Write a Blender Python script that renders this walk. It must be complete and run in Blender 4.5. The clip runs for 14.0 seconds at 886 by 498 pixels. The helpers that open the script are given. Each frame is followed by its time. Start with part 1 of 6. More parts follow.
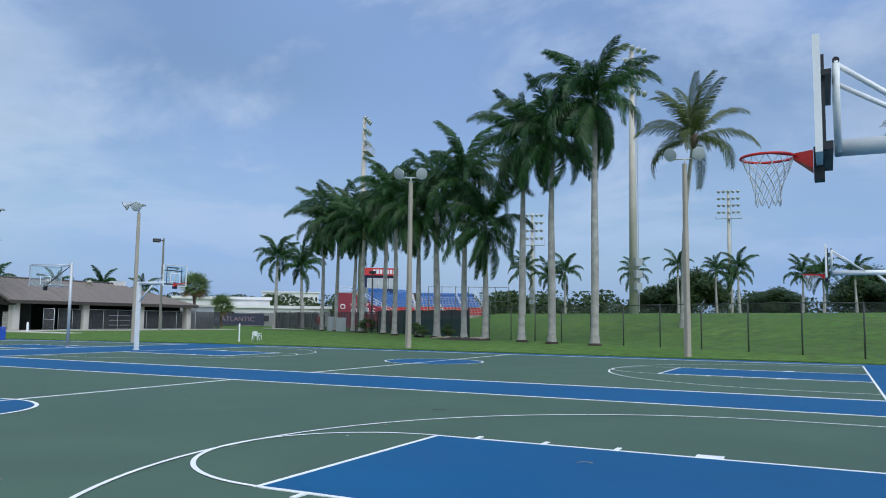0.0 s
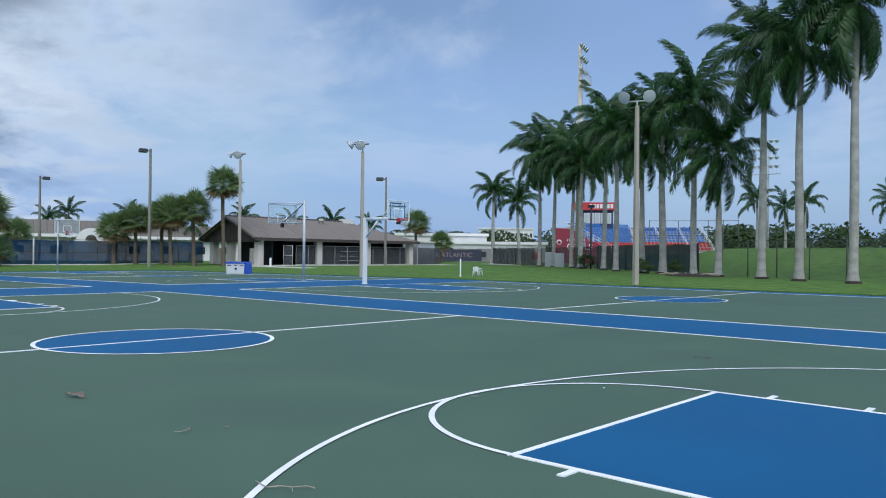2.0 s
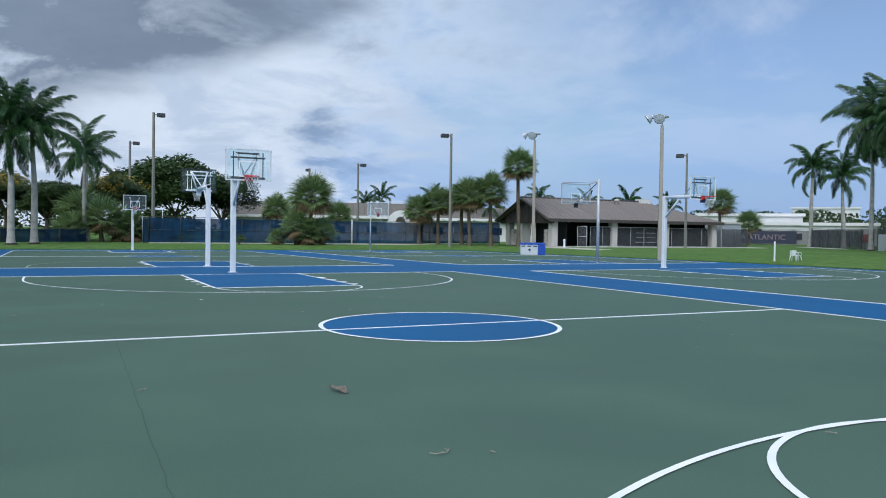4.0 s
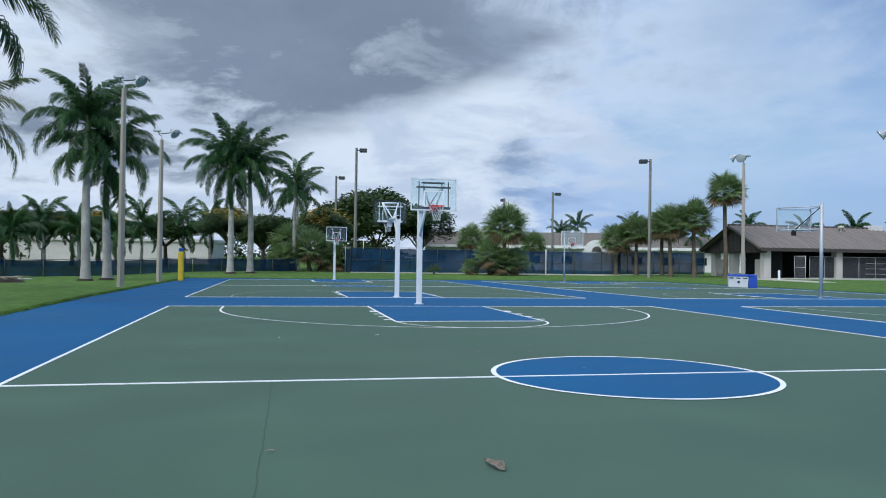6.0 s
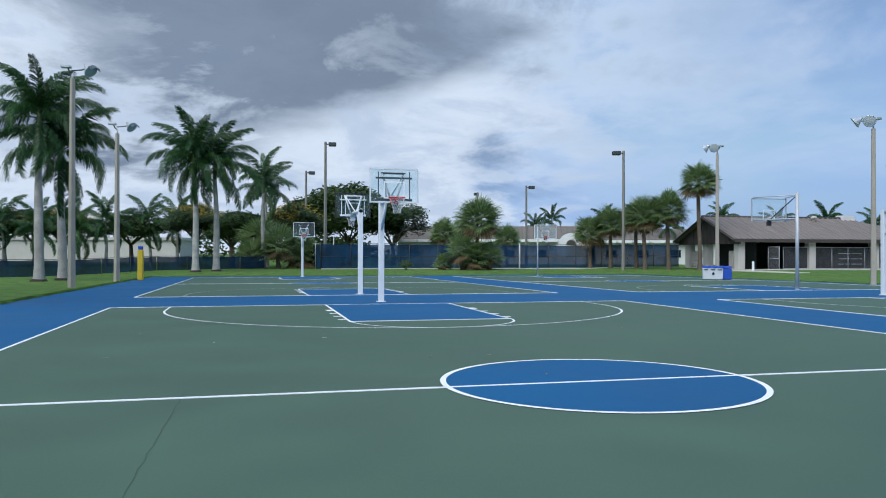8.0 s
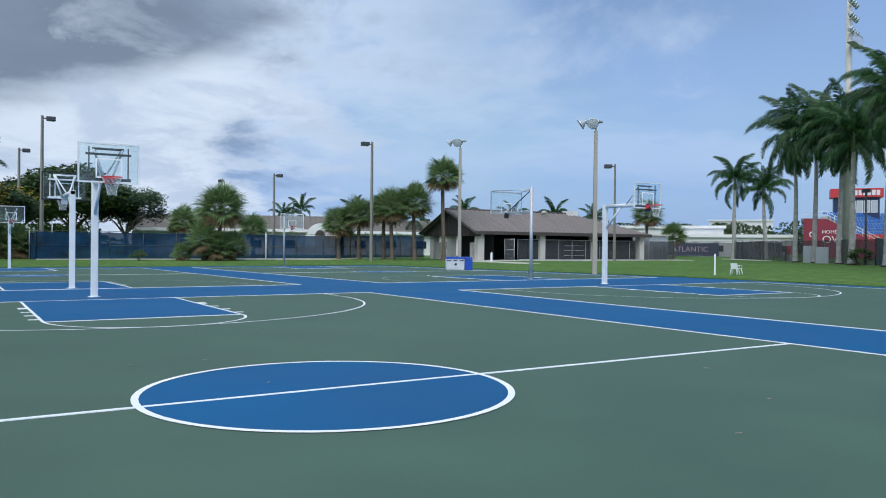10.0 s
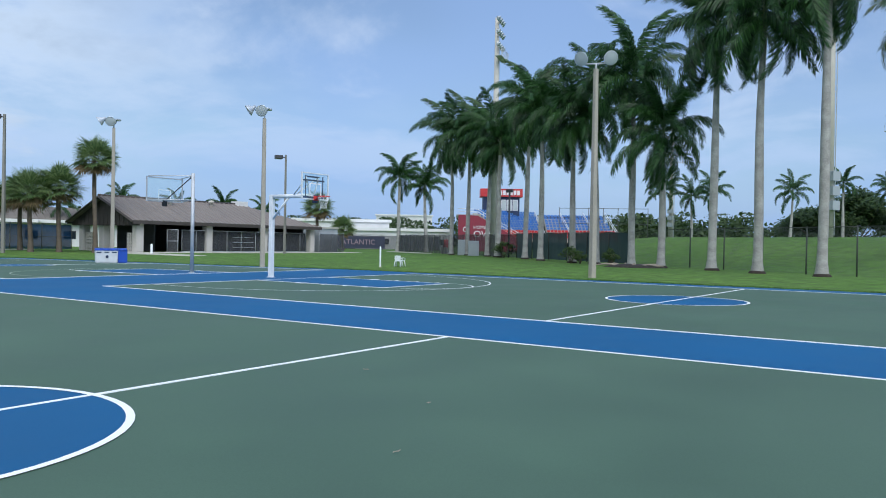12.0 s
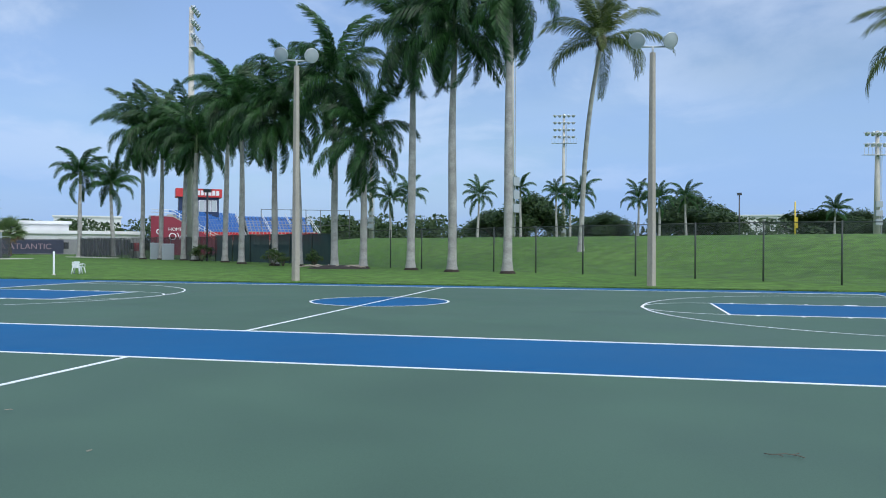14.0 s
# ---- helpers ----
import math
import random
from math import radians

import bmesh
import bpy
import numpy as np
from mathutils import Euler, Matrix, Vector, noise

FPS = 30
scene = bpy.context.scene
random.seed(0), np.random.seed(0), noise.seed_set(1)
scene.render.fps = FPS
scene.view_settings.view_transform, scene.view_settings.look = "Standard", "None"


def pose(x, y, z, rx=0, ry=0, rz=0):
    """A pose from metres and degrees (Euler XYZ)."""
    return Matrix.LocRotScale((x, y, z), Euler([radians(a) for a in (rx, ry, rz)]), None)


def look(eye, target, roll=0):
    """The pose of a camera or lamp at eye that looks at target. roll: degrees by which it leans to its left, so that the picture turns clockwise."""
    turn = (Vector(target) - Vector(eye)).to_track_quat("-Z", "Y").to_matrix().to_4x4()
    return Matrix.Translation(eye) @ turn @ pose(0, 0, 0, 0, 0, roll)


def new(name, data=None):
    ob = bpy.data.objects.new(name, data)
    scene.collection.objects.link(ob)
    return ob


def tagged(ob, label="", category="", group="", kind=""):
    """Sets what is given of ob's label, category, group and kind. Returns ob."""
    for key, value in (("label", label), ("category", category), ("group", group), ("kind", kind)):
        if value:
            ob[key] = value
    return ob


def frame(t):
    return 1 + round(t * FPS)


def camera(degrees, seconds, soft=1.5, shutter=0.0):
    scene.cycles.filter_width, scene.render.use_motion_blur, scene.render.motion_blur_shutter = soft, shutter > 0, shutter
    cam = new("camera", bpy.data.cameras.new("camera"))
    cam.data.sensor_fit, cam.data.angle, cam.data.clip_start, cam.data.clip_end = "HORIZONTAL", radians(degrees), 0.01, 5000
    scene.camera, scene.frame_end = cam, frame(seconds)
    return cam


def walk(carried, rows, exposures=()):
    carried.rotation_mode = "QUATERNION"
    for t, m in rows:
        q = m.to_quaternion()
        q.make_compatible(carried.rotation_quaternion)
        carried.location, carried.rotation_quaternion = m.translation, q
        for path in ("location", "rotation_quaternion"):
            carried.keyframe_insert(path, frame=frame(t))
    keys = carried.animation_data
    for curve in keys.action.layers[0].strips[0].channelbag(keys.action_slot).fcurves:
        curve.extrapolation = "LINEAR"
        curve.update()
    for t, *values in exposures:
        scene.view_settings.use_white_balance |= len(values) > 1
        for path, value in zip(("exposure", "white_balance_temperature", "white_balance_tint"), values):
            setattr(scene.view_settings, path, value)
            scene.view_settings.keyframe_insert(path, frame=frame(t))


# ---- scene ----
cam = camera(59.4, 14.0, 1.0)
PATH = [
    (0, (13.299, -7.586, 1.534), (12.417, -5.8, 1.717), 0.7),
    (0.5, (13.027, -7.369, 1.528), (12.064, -5.621, 1.66), 0.6),
    (1, (12.659, -7.033, 1.506), (11.569, -5.357, 1.587), 0.7),
    (1.5, (12.329, -6.716, 1.476), (11.122, -5.123, 1.516), 0.6),
    (2, (11.998, -6.399, 1.467), (10.663, -4.91, 1.48), 0.6),
    (2.5, (11.684, -6.117, 1.459), (10.231, -4.743, 1.453), 0.5),
    (3, (11.397, -5.894, 1.474), (9.817, -4.669, 1.448), 0.8),
    (3.5, (11.005, -5.592, 1.45), (9.304, -4.542, 1.411), 1.3),
    (4, (10.718, -5.353, 1.446), (8.931, -4.456, 1.402), 0.8),
    (4.2, (10.63, -5.275, 1.457), (8.812, -4.443, 1.412), 0.7),
    (6.3, (9.316, -4.563, 1.496), (7.357, -4.166, 1.525), 0.6),
    (6.5, (9.191, -4.518, 1.487), (7.229, -4.13, 1.515), 0.4),
    (7, (8.888, -4.357, 1.491), (6.927, -3.966, 1.514), -0.0),
    (7.2, (8.785, -4.275, 1.489), (6.824, -3.88, 1.509), -0.0),
    (9.3, (7.61, -3.488, 1.453), (5.772, -2.699, 1.461), 0.6),
    (9.5, (7.501, -3.414, 1.447), (5.69, -2.567, 1.451), 0.7),
    (10, (7.225, -3.211, 1.452), (5.533, -2.146, 1.445), 0.5),
    (10.5, (6.971, -2.933, 1.415), (5.408, -1.686, 1.406), 0.9),
    (11, (6.811, -2.706, 1.424), (5.377, -1.312, 1.407), 1.6),
    (11.5, (6.687, -2.469, 1.439), (5.41, -0.93, 1.42), 1.1),
    (12, (6.526, -2.231, 1.437), (5.408, -0.573, 1.421), 1.0),
    (12.5, (6.374, -2.019, 1.428), (5.402, -0.271, 1.41), 1.5),
    (13, (6.293, -1.728, 1.423), (5.486, 0.102, 1.413), 1.3),
    (13.5, (6.214, -1.565, 1.444), (5.595, 0.337, 1.445), 0.6),
    (14, (6.153, -1.346, 1.443), (5.725, 0.608, 1.44), 0.3),
]
walk(cam, [(t, look(eye, target, roll)) for t, eye, target, roll in PATH],
     [(0.0, -0.04, 6250, 10), (4.2, 0.0, 6250, 10), (6.5, 0.02, 6250, 10), (9.5, 0.02, 6250, 10), (12.5, 0.18, 6250, 10), (14.0, 0.22, 6250, 10)])

# ---- world, sun, exposure ----
world = bpy.data.worlds.new("sky")
scene.world = world
world.use_nodes = True
SUN_EL, SUN_AZ = 50.0, 132.0            # degrees; azimuth clockwise from +y


def sky():
    nt = world.node_tree
    nt.nodes.clear()
    N = nt.nodes.new

    def link(a, b):
        nt.links.new(a, b)

    def maths(op, a, b=None, clamp=False):
        n = N("ShaderNodeMath")
        n.operation, n.use_clamp = op, clamp
        for k, v in enumerate((a, b)):
            if v is None:
                continue
            if isinstance(v, (int, float)):
                n.inputs[k].default_value = v
            else:
                link(v, n.inputs[k])
        return n.outputs[0]

    def ramp(v, lo, hi):
        n = N("ShaderNodeMapRange")
        n.interpolation_type = "SMOOTHSTEP"
        n.inputs[1].default_value, n.inputs[2].default_value = lo, hi
        link(v, n.inputs[0])
        return n.outputs[0]

    out = N("ShaderNodeOutputWorld")
    co = N("ShaderNodeTexCoord").outputs["Generated"]
    sep = N("ShaderNodeSeparateXYZ")
    link(co, sep.inputs[0])
    up = maths("MAXIMUM", sep.outputs[2], 0.0)
    den = maths("ADD", up, 0.22)
    plane = N("ShaderNodeCombineXYZ")
    link(maths("DIVIDE", sep.outputs[0], den), plane.inputs[0])
    link(maths("DIVIDE", sep.outputs[1], den), plane.inputs[1])

    def cloud(scale, detail, rough, off, dist=0.0):
        mp = N("ShaderNodeMapping")
        mp.inputs["Location"].default_value = off
        link(plane.outputs[0], mp.inputs[0])
        n = N("ShaderNodeTexNoise")
        n.inputs["Scale"].default_value, n.inputs["Detail"].default_value = scale, detail
        n.inputs["Roughness"].default_value, n.inputs["Distortion"].default_value = rough, dist
        link(mp.outputs[0], n.inputs["Vector"])
        return n.outputs["Fac"]

    # cloud grows heavier towards the west and south-west
    west = maths("ADD", maths("MULTIPLY", sep.outputs[0], -0.80), maths("MULTIPLY", sep.outputs[1], -0.60))
    heavy = ramp(west, 0.08, 0.85)
    base = cloud(1.1, 7.0, 0.55, (3.1, 1.7, 0.0), 0.25)
    fine = cloud(3.2, 6.0, 0.6, (8.0, 2.0, 0.0), 0.1)
    veil = cloud(0.6, 3.0, 0.5, (1.0, 6.0, 0.0))
    mass = maths("ADD", maths("ADD", maths("MULTIPLY", base, 0.75), maths("MULTIPLY", fine, 0.25)), maths("MULTIPLY", heavy, 0.20))
    cover = ramp(mass, 0.50, 0.66)
    thick = maths("MULTIPLY", ramp(mass, 0.60, 0.74), heavy)
    haze = maths("ADD", maths("MULTIPLY", ramp(veil, 0.30, 0.65), 0.55), maths("MULTIPLY", ramp(up, 0.24, 0.42), 0.40), True)

    st = N("ShaderNodeTexSky")
    st.sky_type = "NISHITA"
    st.sun_disc = False
    st.sun_elevation, st.sun_rotation = radians(SUN_EL), radians(SUN_AZ)
    st.air_density, st.dust_density, st.ozone_density = 1.0, 1.0, 1.5
    clear = N("ShaderNodeBackground")
    link(st.outputs[0], clear.inputs[0])
    clear.inputs[1].default_value = 0.112

    tone = N("ShaderNodeMix")
    tone.data_type = "RGBA"
    link(thick, tone.inputs[0])
    tone.inputs[6].default_value = (0.57, 0.69, 0.85, 1)
    tone.inputs[7].default_value = (0.155, 0.215, 0.30, 1)
    grey = N("ShaderNodeBackground")
    link(tone.outputs[2], grey.inputs[0])
    grey.inputs[1].default_value = 1.0
    film = N("ShaderNodeBackground")
    film.inputs[0].default_value = (0.30, 0.46, 0.80, 1)
    film.inputs[1].default_value = 1.0
    wisp = cloud(1.25, 9.0, 0.58, (2.3, 4.1, 0.0), 0.35)
    white = N("ShaderNodeBackground")
    white.inputs[0].default_value = (0.62, 0.71, 0.86, 1)
    m1, m2, m4 = N("ShaderNodeMixShader"), N("ShaderNodeMixShader"), N("ShaderNodeMixShader")
    clearing = maths("SUBTRACT", 0.48, maths("MULTIPLY", ramp(sep.outputs[0], -0.1, 0.25), maths("SUBTRACT", 0.35, maths("MULTIPLY", ramp(sep.outputs[2], 0.20, 0.32), 0.35))))
    link(maths("MULTIPLY", ramp(wisp, 0.47, 0.64), clearing), m4.inputs[0])
    link(m1.outputs[0], m4.inputs[1]), link(white.outputs[0], m4.inputs[2])
    link(haze, m1.inputs[0]), link(clear.outputs[0], m1.inputs[1]), link(film.outputs[0], m1.inputs[2])
    link(maths("MULTIPLY", cover, ramp(maths("ADD", heavy, 0.45), 0.3, 1.0)), m2.inputs[0])
    link(m4.outputs[0], m2.inputs[1]), link(grey.outputs[0], m2.inputs[2])
    low = N("ShaderNodeBackground")
    low.inputs[0].default_value = (0.235, 0.405, 0.74, 1)
    m3 = N("ShaderNodeMixShader")
    link(maths("MULTIPLY", maths("SUBTRACT", 1.0, ramp(sep.outputs[2], 0.0, 0.22)), 0.7), m3.inputs[0])
    link(m2.outputs[0], m3.inputs[1]), link(low.outputs[0], m3.inputs[2])
    # a towering rain cloud in the west: dark belly over a white puffy foot
    puff = cloud(2.6, 8.0, 0.62, (5.3, 0.9, 0.0), 0.4)
    swirl = maths("ADD", maths("MULTIPLY", maths("SUBTRACT", base, 0.5), 0.7), maths("MULTIPLY", maths("SUBTRACT", puff, 0.5), 0.55))
    yw = maths("ADD", sep.outputs[1], swirl)
    zw = maths("ADD", sep.outputs[2], maths("MULTIPLY", swirl, 0.55))
    side = ramp(maths("MULTIPLY", sep.outputs[0], -1.0), 0.45, 0.75)
    bank = maths("MULTIPLY", side, maths("SUBTRACT", 1.0, ramp(yw, 0.26, 0.42)))
    sill = maths("ADD", maths("MULTIPLY", maths("MAXIMUM", maths("SUBTRACT", yw, 0.0), 0.0), 0.36), 0.105)
    belly = maths("MULTIPLY", ramp(maths("SUBTRACT", zw, sill), 0.0, 0.07), ramp(yw, -0.36, -0.16))
    belly = maths("MULTIPLY", belly, maths("SUBTRACT", 1.12, maths("MULTIPLY", ramp(puff, 0.50, 0.72), 0.5)), True)
    shade = N("ShaderNodeMix")
    shade.data_type = "RGBA"
    link(belly, shade.inputs[0])
    pale = N("ShaderNodeMix")
    pale.data_type = "RGBA"
    link(ramp(puff, 0.36, 0.58), pale.inputs[0])
    pale.inputs[6].default_value = (0.52, 0.62, 0.76, 1)
    pale.inputs[7].default_value = (0.70, 0.78, 0.89, 1)
    link(pale.outputs[2], shade.inputs[6])
    shade.inputs[7].default_value = (0.195, 0.250, 0.335, 1)
    tower = N("ShaderNodeBackground")
    link(shade.outputs[2], tower.inputs[0])
    m5 = N("ShaderNodeMixShader")
    link(maths("MULTIPLY", bank, 0.92), m5.inputs[0])
    link(m3.outputs[0], m5.inputs[1]), link(tower.outputs[0], m5.inputs[2])
    link(m5.outputs[0], out.inputs[0])


sky()
sun = new("sun", bpy.data.lights.new("sun", "SUN"))
sun.data.energy, sun.data.angle, sun.data.color = 2.7, radians(60), (1.0, 0.97, 0.92)
_a, _e = radians(SUN_AZ), radians(SUN_EL)
sun.matrix_world = look((0, 0, 0), (-math.sin(_a) * math.cos(_e), -math.cos(_a) * math.cos(_e), -math.sin(_e)))
sun.location = (0, 0, 60)

# ---- materials ----


def mat(name, colour, rough=0.7, metal=0.0, vary=0.12, scale=3.0, fine=40.0, bump=0.1, depth=0.01, second=None, amount=0.0, mscale=0.4, random_tint=0.0, spec=0.5, stretch=(1, 1, 1), see=0.0):
    """Base colour with variation at two scales, fine relief, and an optional second colour in large patches."""
    m = bpy.data.materials.new(name)
    m.use_nodes = True
    nt = m.node_tree
    b = nt.nodes["Principled BSDF"]
    N = nt.nodes.new
    L = nt.links.new
    co = N("ShaderNodeTexCoord").outputs["Object"]
    mp = N("ShaderNodeMapping")
    mp.inputs["Scale"].default_value = stretch
    L(co, mp.inputs[0])

    def noise_at(s, d=4.0):
        n = N("ShaderNodeTexNoise")
        n.inputs["Scale"].default_value, n.inputs["Detail"].default_value = s, d
        L(mp.outputs[0], n.inputs["Vector"])
        return n.outputs["Fac"]

    def mix(kind, f, a, c):
        n = N("ShaderNodeMix")
        n.data_type, n.blend_type = "RGBA", kind
        for k, v in ((0, f), (6, a), (7, c)):
            if isinstance(v, (int, float)):
                n.inputs[k].default_value = v
            elif isinstance(v, tuple):
                n.inputs[k].default_value = (*v[:3], 1)
            else:
                L(v, n.inputs[k])
        return n.outputs[2]

    def remap(v, lo, hi, a, c):
        n = N("ShaderNodeMapRange")
        for k, x in ((1, lo), (2, hi), (3, a), (4, c)):
            n.inputs[k].default_value = x
        L(v, n.inputs[0])
        return n.outputs[0]

    big, small = noise_at(scale), noise_at(fine, 6.0)
    col = tuple(colour)
    if second:
        col = mix("MIX", remap(noise_at(mscale, 5.0), 0.5 - 0.18, 0.5 + 0.18, 0.0, amount), col, tuple(second))
    grey = N("ShaderNodeCombineColor")
    f = N("ShaderNodeMath")
    f.operation = "MULTIPLY"
    L(remap(big, 0.3, 0.7, 1 - vary, 1 + vary), f.inputs[0])
    L(remap(small, 0.3, 0.7, 1 - vary * 0.7, 1 + vary * 0.7), f.inputs[1])
    val = f.outputs[0]
    if random_tint:
        r = N("ShaderNodeObjectInfo").outputs["Random"]
        g = N("ShaderNodeMath")
        g.operation = "MULTIPLY"
        L(val, g.inputs[0]), L(remap(r, 0, 1, 1 - random_tint, 1 + random_tint), g.inputs[1])
        val = g.outputs[0]
    for k in range(3):
        L(val, grey.inputs[k])
    L(mix("MULTIPLY", 1.0, col, grey.outputs[0]), b.inputs["Base Color"])
    L(remap(big, 0.3, 0.7, max(0.02, rough - 0.08), min(1, rough + 0.08)), b.inputs["Roughness"])
    b.inputs["Metallic"].default_value = metal
    b.inputs["Specular IOR Level"].default_value = spec
    if bump:
        n = N("ShaderNodeBump")
        n.inputs["Strength"].default_value, n.inputs["Distance"].default_value = bump, depth
        L(small, n.inputs["Height"])
        L(n.outputs[0], b.inputs["Normal"])
    if see:
        t, mx = N("ShaderNodeBsdfTransparent"), N("ShaderNodeMixShader")
        mx.inputs[0].default_value = see
        o = nt.nodes["Material Output"]
        L(b.outputs[0], mx.inputs[1]), L(t.outputs[0], mx.inputs[2]), L(mx.outputs[0], o.inputs[0])
    return m


def leafy(name, colour, tip, rough=0.5, trans=0.25, spec=0.28):
    """Leaf: colour wanders from leaf to leaf and a little light passes through."""
    m = bpy.data.materials.new(name)
    m.use_nodes = True
    nt = m.node_tree
    b = nt.nodes["Principled BSDF"]
    N, L = nt.nodes.new, nt.links.new
    geo = N("ShaderNodeNewGeometry").outputs["Random Per Island"]
    obj = N("ShaderNodeObjectInfo").outputs["Random"]
    add = N("ShaderNodeMath")
    add.operation = "MULTIPLY_ADD"
    L(obj, add.inputs[0])
    add.inputs[1].default_value = 0.35
    L(geo, add.inputs[2])
    rp = N("ShaderNodeMapRange")
    rp.inputs[1].default_value, rp.inputs[2].default_value = 0.1, 1.3
    L(add.outputs[0], rp.inputs[0])
    mx = N("ShaderNodeMix")
    mx.data_type = "RGBA"
    L(rp.outputs[0], mx.inputs[0])
    mx.inputs[6].default_value, mx.inputs[7].default_value = (*colour, 1), (*tip, 1)
    L(mx.outputs[2], b.inputs["Base Color"])
    b.inputs["Roughness"].default_value = rough
    b.inputs["Specular IOR Level"].default_value = spec
    tr, ms = N("ShaderNodeBsdfTranslucent"), N("ShaderNodeMixShader")
    L(mx.outputs[2], tr.inputs[0])
    ms.inputs[0].default_value = trans
    L(b.outputs[0], ms.inputs[1]), L(tr.outputs[0], ms.inputs[2])
    L(ms.outputs[0], nt.nodes["Material Output"].inputs[0])
    return m


def glass(name, tint, clear=0.86, rough=0.04):
    m = bpy.data.materials.new(name)
    m.use_nodes = True
    nt = m.node_tree
    N, L = nt.nodes.new, nt.links.new
    b = nt.nodes["Principled BSDF"]
    b.inputs["Base Color"].default_value = (*tint, 1)
    b.inputs["Roughness"].default_value = rough
    t, mx = N("ShaderNodeBsdfTransparent"), N("ShaderNodeMixShader")
    t.inputs[0].default_value = (0.90, 0.96, 0.97, 1)
    mx.inputs[0].default_value = clear
    L(b.outputs[0], mx.inputs[1]), L(t.outputs[0], mx.inputs[2])
    L(mx.outputs[0], nt.nodes["Material Output"].inputs[0])
    return m


BLUE = mat("blue_acrylic", (0.006, 0.092, 0.225), 0.7, spec=0.22, vary=0.07, scale=0.35, fine=120, bump=0.12, depth=0.004, second=(0.008, 0.106, 0.250), amount=0.8, mscale=0.22)
GREEN = mat("green_acrylic", (0.066, 0.121, 0.083), 0.7, spec=0.22, vary=0.11, scale=0.55, fine=120, bump=0.12, depth=0.004, second=(0.079, 0.136, 0.096), amount=0.8, mscale=0.16)
PAINT = mat("line_paint", (0.88, 0.90, 0.90), 0.6, vary=0.05, scale=2, fine=60, bump=0.05)
PALE = mat("pale_line_paint", (0.36, 0.42, 0.33), 0.6, vary=0.06, scale=2, fine=60, bump=0.05)
GRASS = mat("lawn", (0.074, 0.155, 0.028), 0.9, vary=0.40, scale=1.6, fine=10, bump=0.9, depth=0.05, second=(0.105, 0.185, 0.040), amount=0.8, mscale=0.12, spec=0.2)
WHITE = mat("white_powder_coat", (0.74, 0.78, 0.80), 0.4, vary=0.05, scale=2, fine=30, bump=0.03)
GALV = mat("galvanised_steel", (0.50, 0.53, 0.55), 0.5, 0.25, vary=0.1, scale=4, fine=30, bump=0.03)
BLACK = mat("black_steel", (0.016, 0.018, 0.022), 0.5, vary=0.1, bump=0.03)
NAVY = mat("navy_steel", (0.012, 0.03, 0.085), 0.5, vary=0.1, bump=0.03)
RED = mat("red_rim_steel", (0.62, 0.03, 0.025), 0.42, vary=0.08, bump=0.03)
CORD = mat("net_cord", (0.70, 0.72, 0.72), 0.8, vary=0.08, bump=0.0)
GLASS = glass("backboard_glass", (0.55, 0.65, 0.68), 0.94)
ACRYL = glass("backboard_acrylic", (0.75, 0.80, 0.82), 0.88)
PANE = mat("dark_window_glass", (0.02, 0.03, 0.04), 0.08, vary=0.05, bump=0.0)
CONC = mat("pole_concrete", (0.36, 0.335, 0.28), 0.85, vary=0.14, scale=1.2, fine=25, bump=0.25, depth=0.01, stretch=(1, 1, 0.35))
CONCP = mat("pale_concrete", (0.52, 0.50, 0.44), 0.85, vary=0.12, scale=0.8, fine=25, bump=0.2, depth=0.01)
LENS = mat("lamp_lens", (0.46, 0.51, 0.52), 0.16, vary=0.05, bump=0.0)
LAMPW = mat("lamp_housing", (0.58, 0.62, 0.64), 0.35, 0.45, vary=0.08, bump=0.02)
POLEG = mat("weathered_grey_pole", (0.23, 0.225, 0.20), 0.8, vary=0.14, scale=1.2, fine=25, bump=0.2, depth=0.01, stretch=(1, 1, 0.35))
LAMPD = mat("dark_lamp_housing", (0.06, 0.065, 0.075), 0.5, 0.3, vary=0.1, bump=0.02)
TRUNK = mat("palm_trunk", (0.40, 0.395, 0.37), 0.9, vary=0.2, scale=2.0, fine=16, bump=0.45, depth=0.02, second=(0.24, 0.235, 0.21), amount=0.6, mscale=1.6, stretch=(1, 1, 1.2), random_tint=0.12)
SHAFT = mat("palm_crownshaft", (0.085, 0.135, 0.045), 0.5, vary=0.2, scale=2.0, fine=10, bump=0.2, depth=0.01, stretch=(3, 3, 0.4))
BARK = mat("brown_bark", (0.12, 0.095, 0.07), 0.9, vary=0.25, scale=3, fine=14, bump=0.6, depth=0.03)
FROND = leafy("royal_frond", (0.004, 0.024, 0.008), (0.068, 0.175, 0.046), 0.36, 0.16, 0.36)
FRONDY = leafy("coconut_frond", (0.028, 0.068, 0.018), (0.19, 0.225, 0.075), 0.40, 0.26)
DRY = leafy("dry_frond", (0.10, 0.075, 0.035), (0.19, 0.14, 0.07), 0.8, 0.15)
FAN = leafy("fan_leaf", (0.080, 0.155, 0.055), (0.27, 0.36, 0.15), 0.38, 0.38, 0.45)
LEAF = leafy("tree_leaf", (0.016, 0.042, 0.014), (0.062, 0.105, 0.028), 0.5, 0.18)
LEAFB = leafy("bush_leaf", (0.03, 0.065, 0.018), (0.08, 0.13, 0.03), 0.55, 0.2)
BLOOM = leafy("yellow_bloom", (0.34, 0.23, 0.02), (0.55, 0.40, 0.04), 0.7, 0.2)
ROOF = mat("brown_metal_roof", (0.19, 0.165, 0.145), 0.55, vary=0.12, scale=0.6, fine=10, bump=0.1, stretch=(0.4, 3, 1))
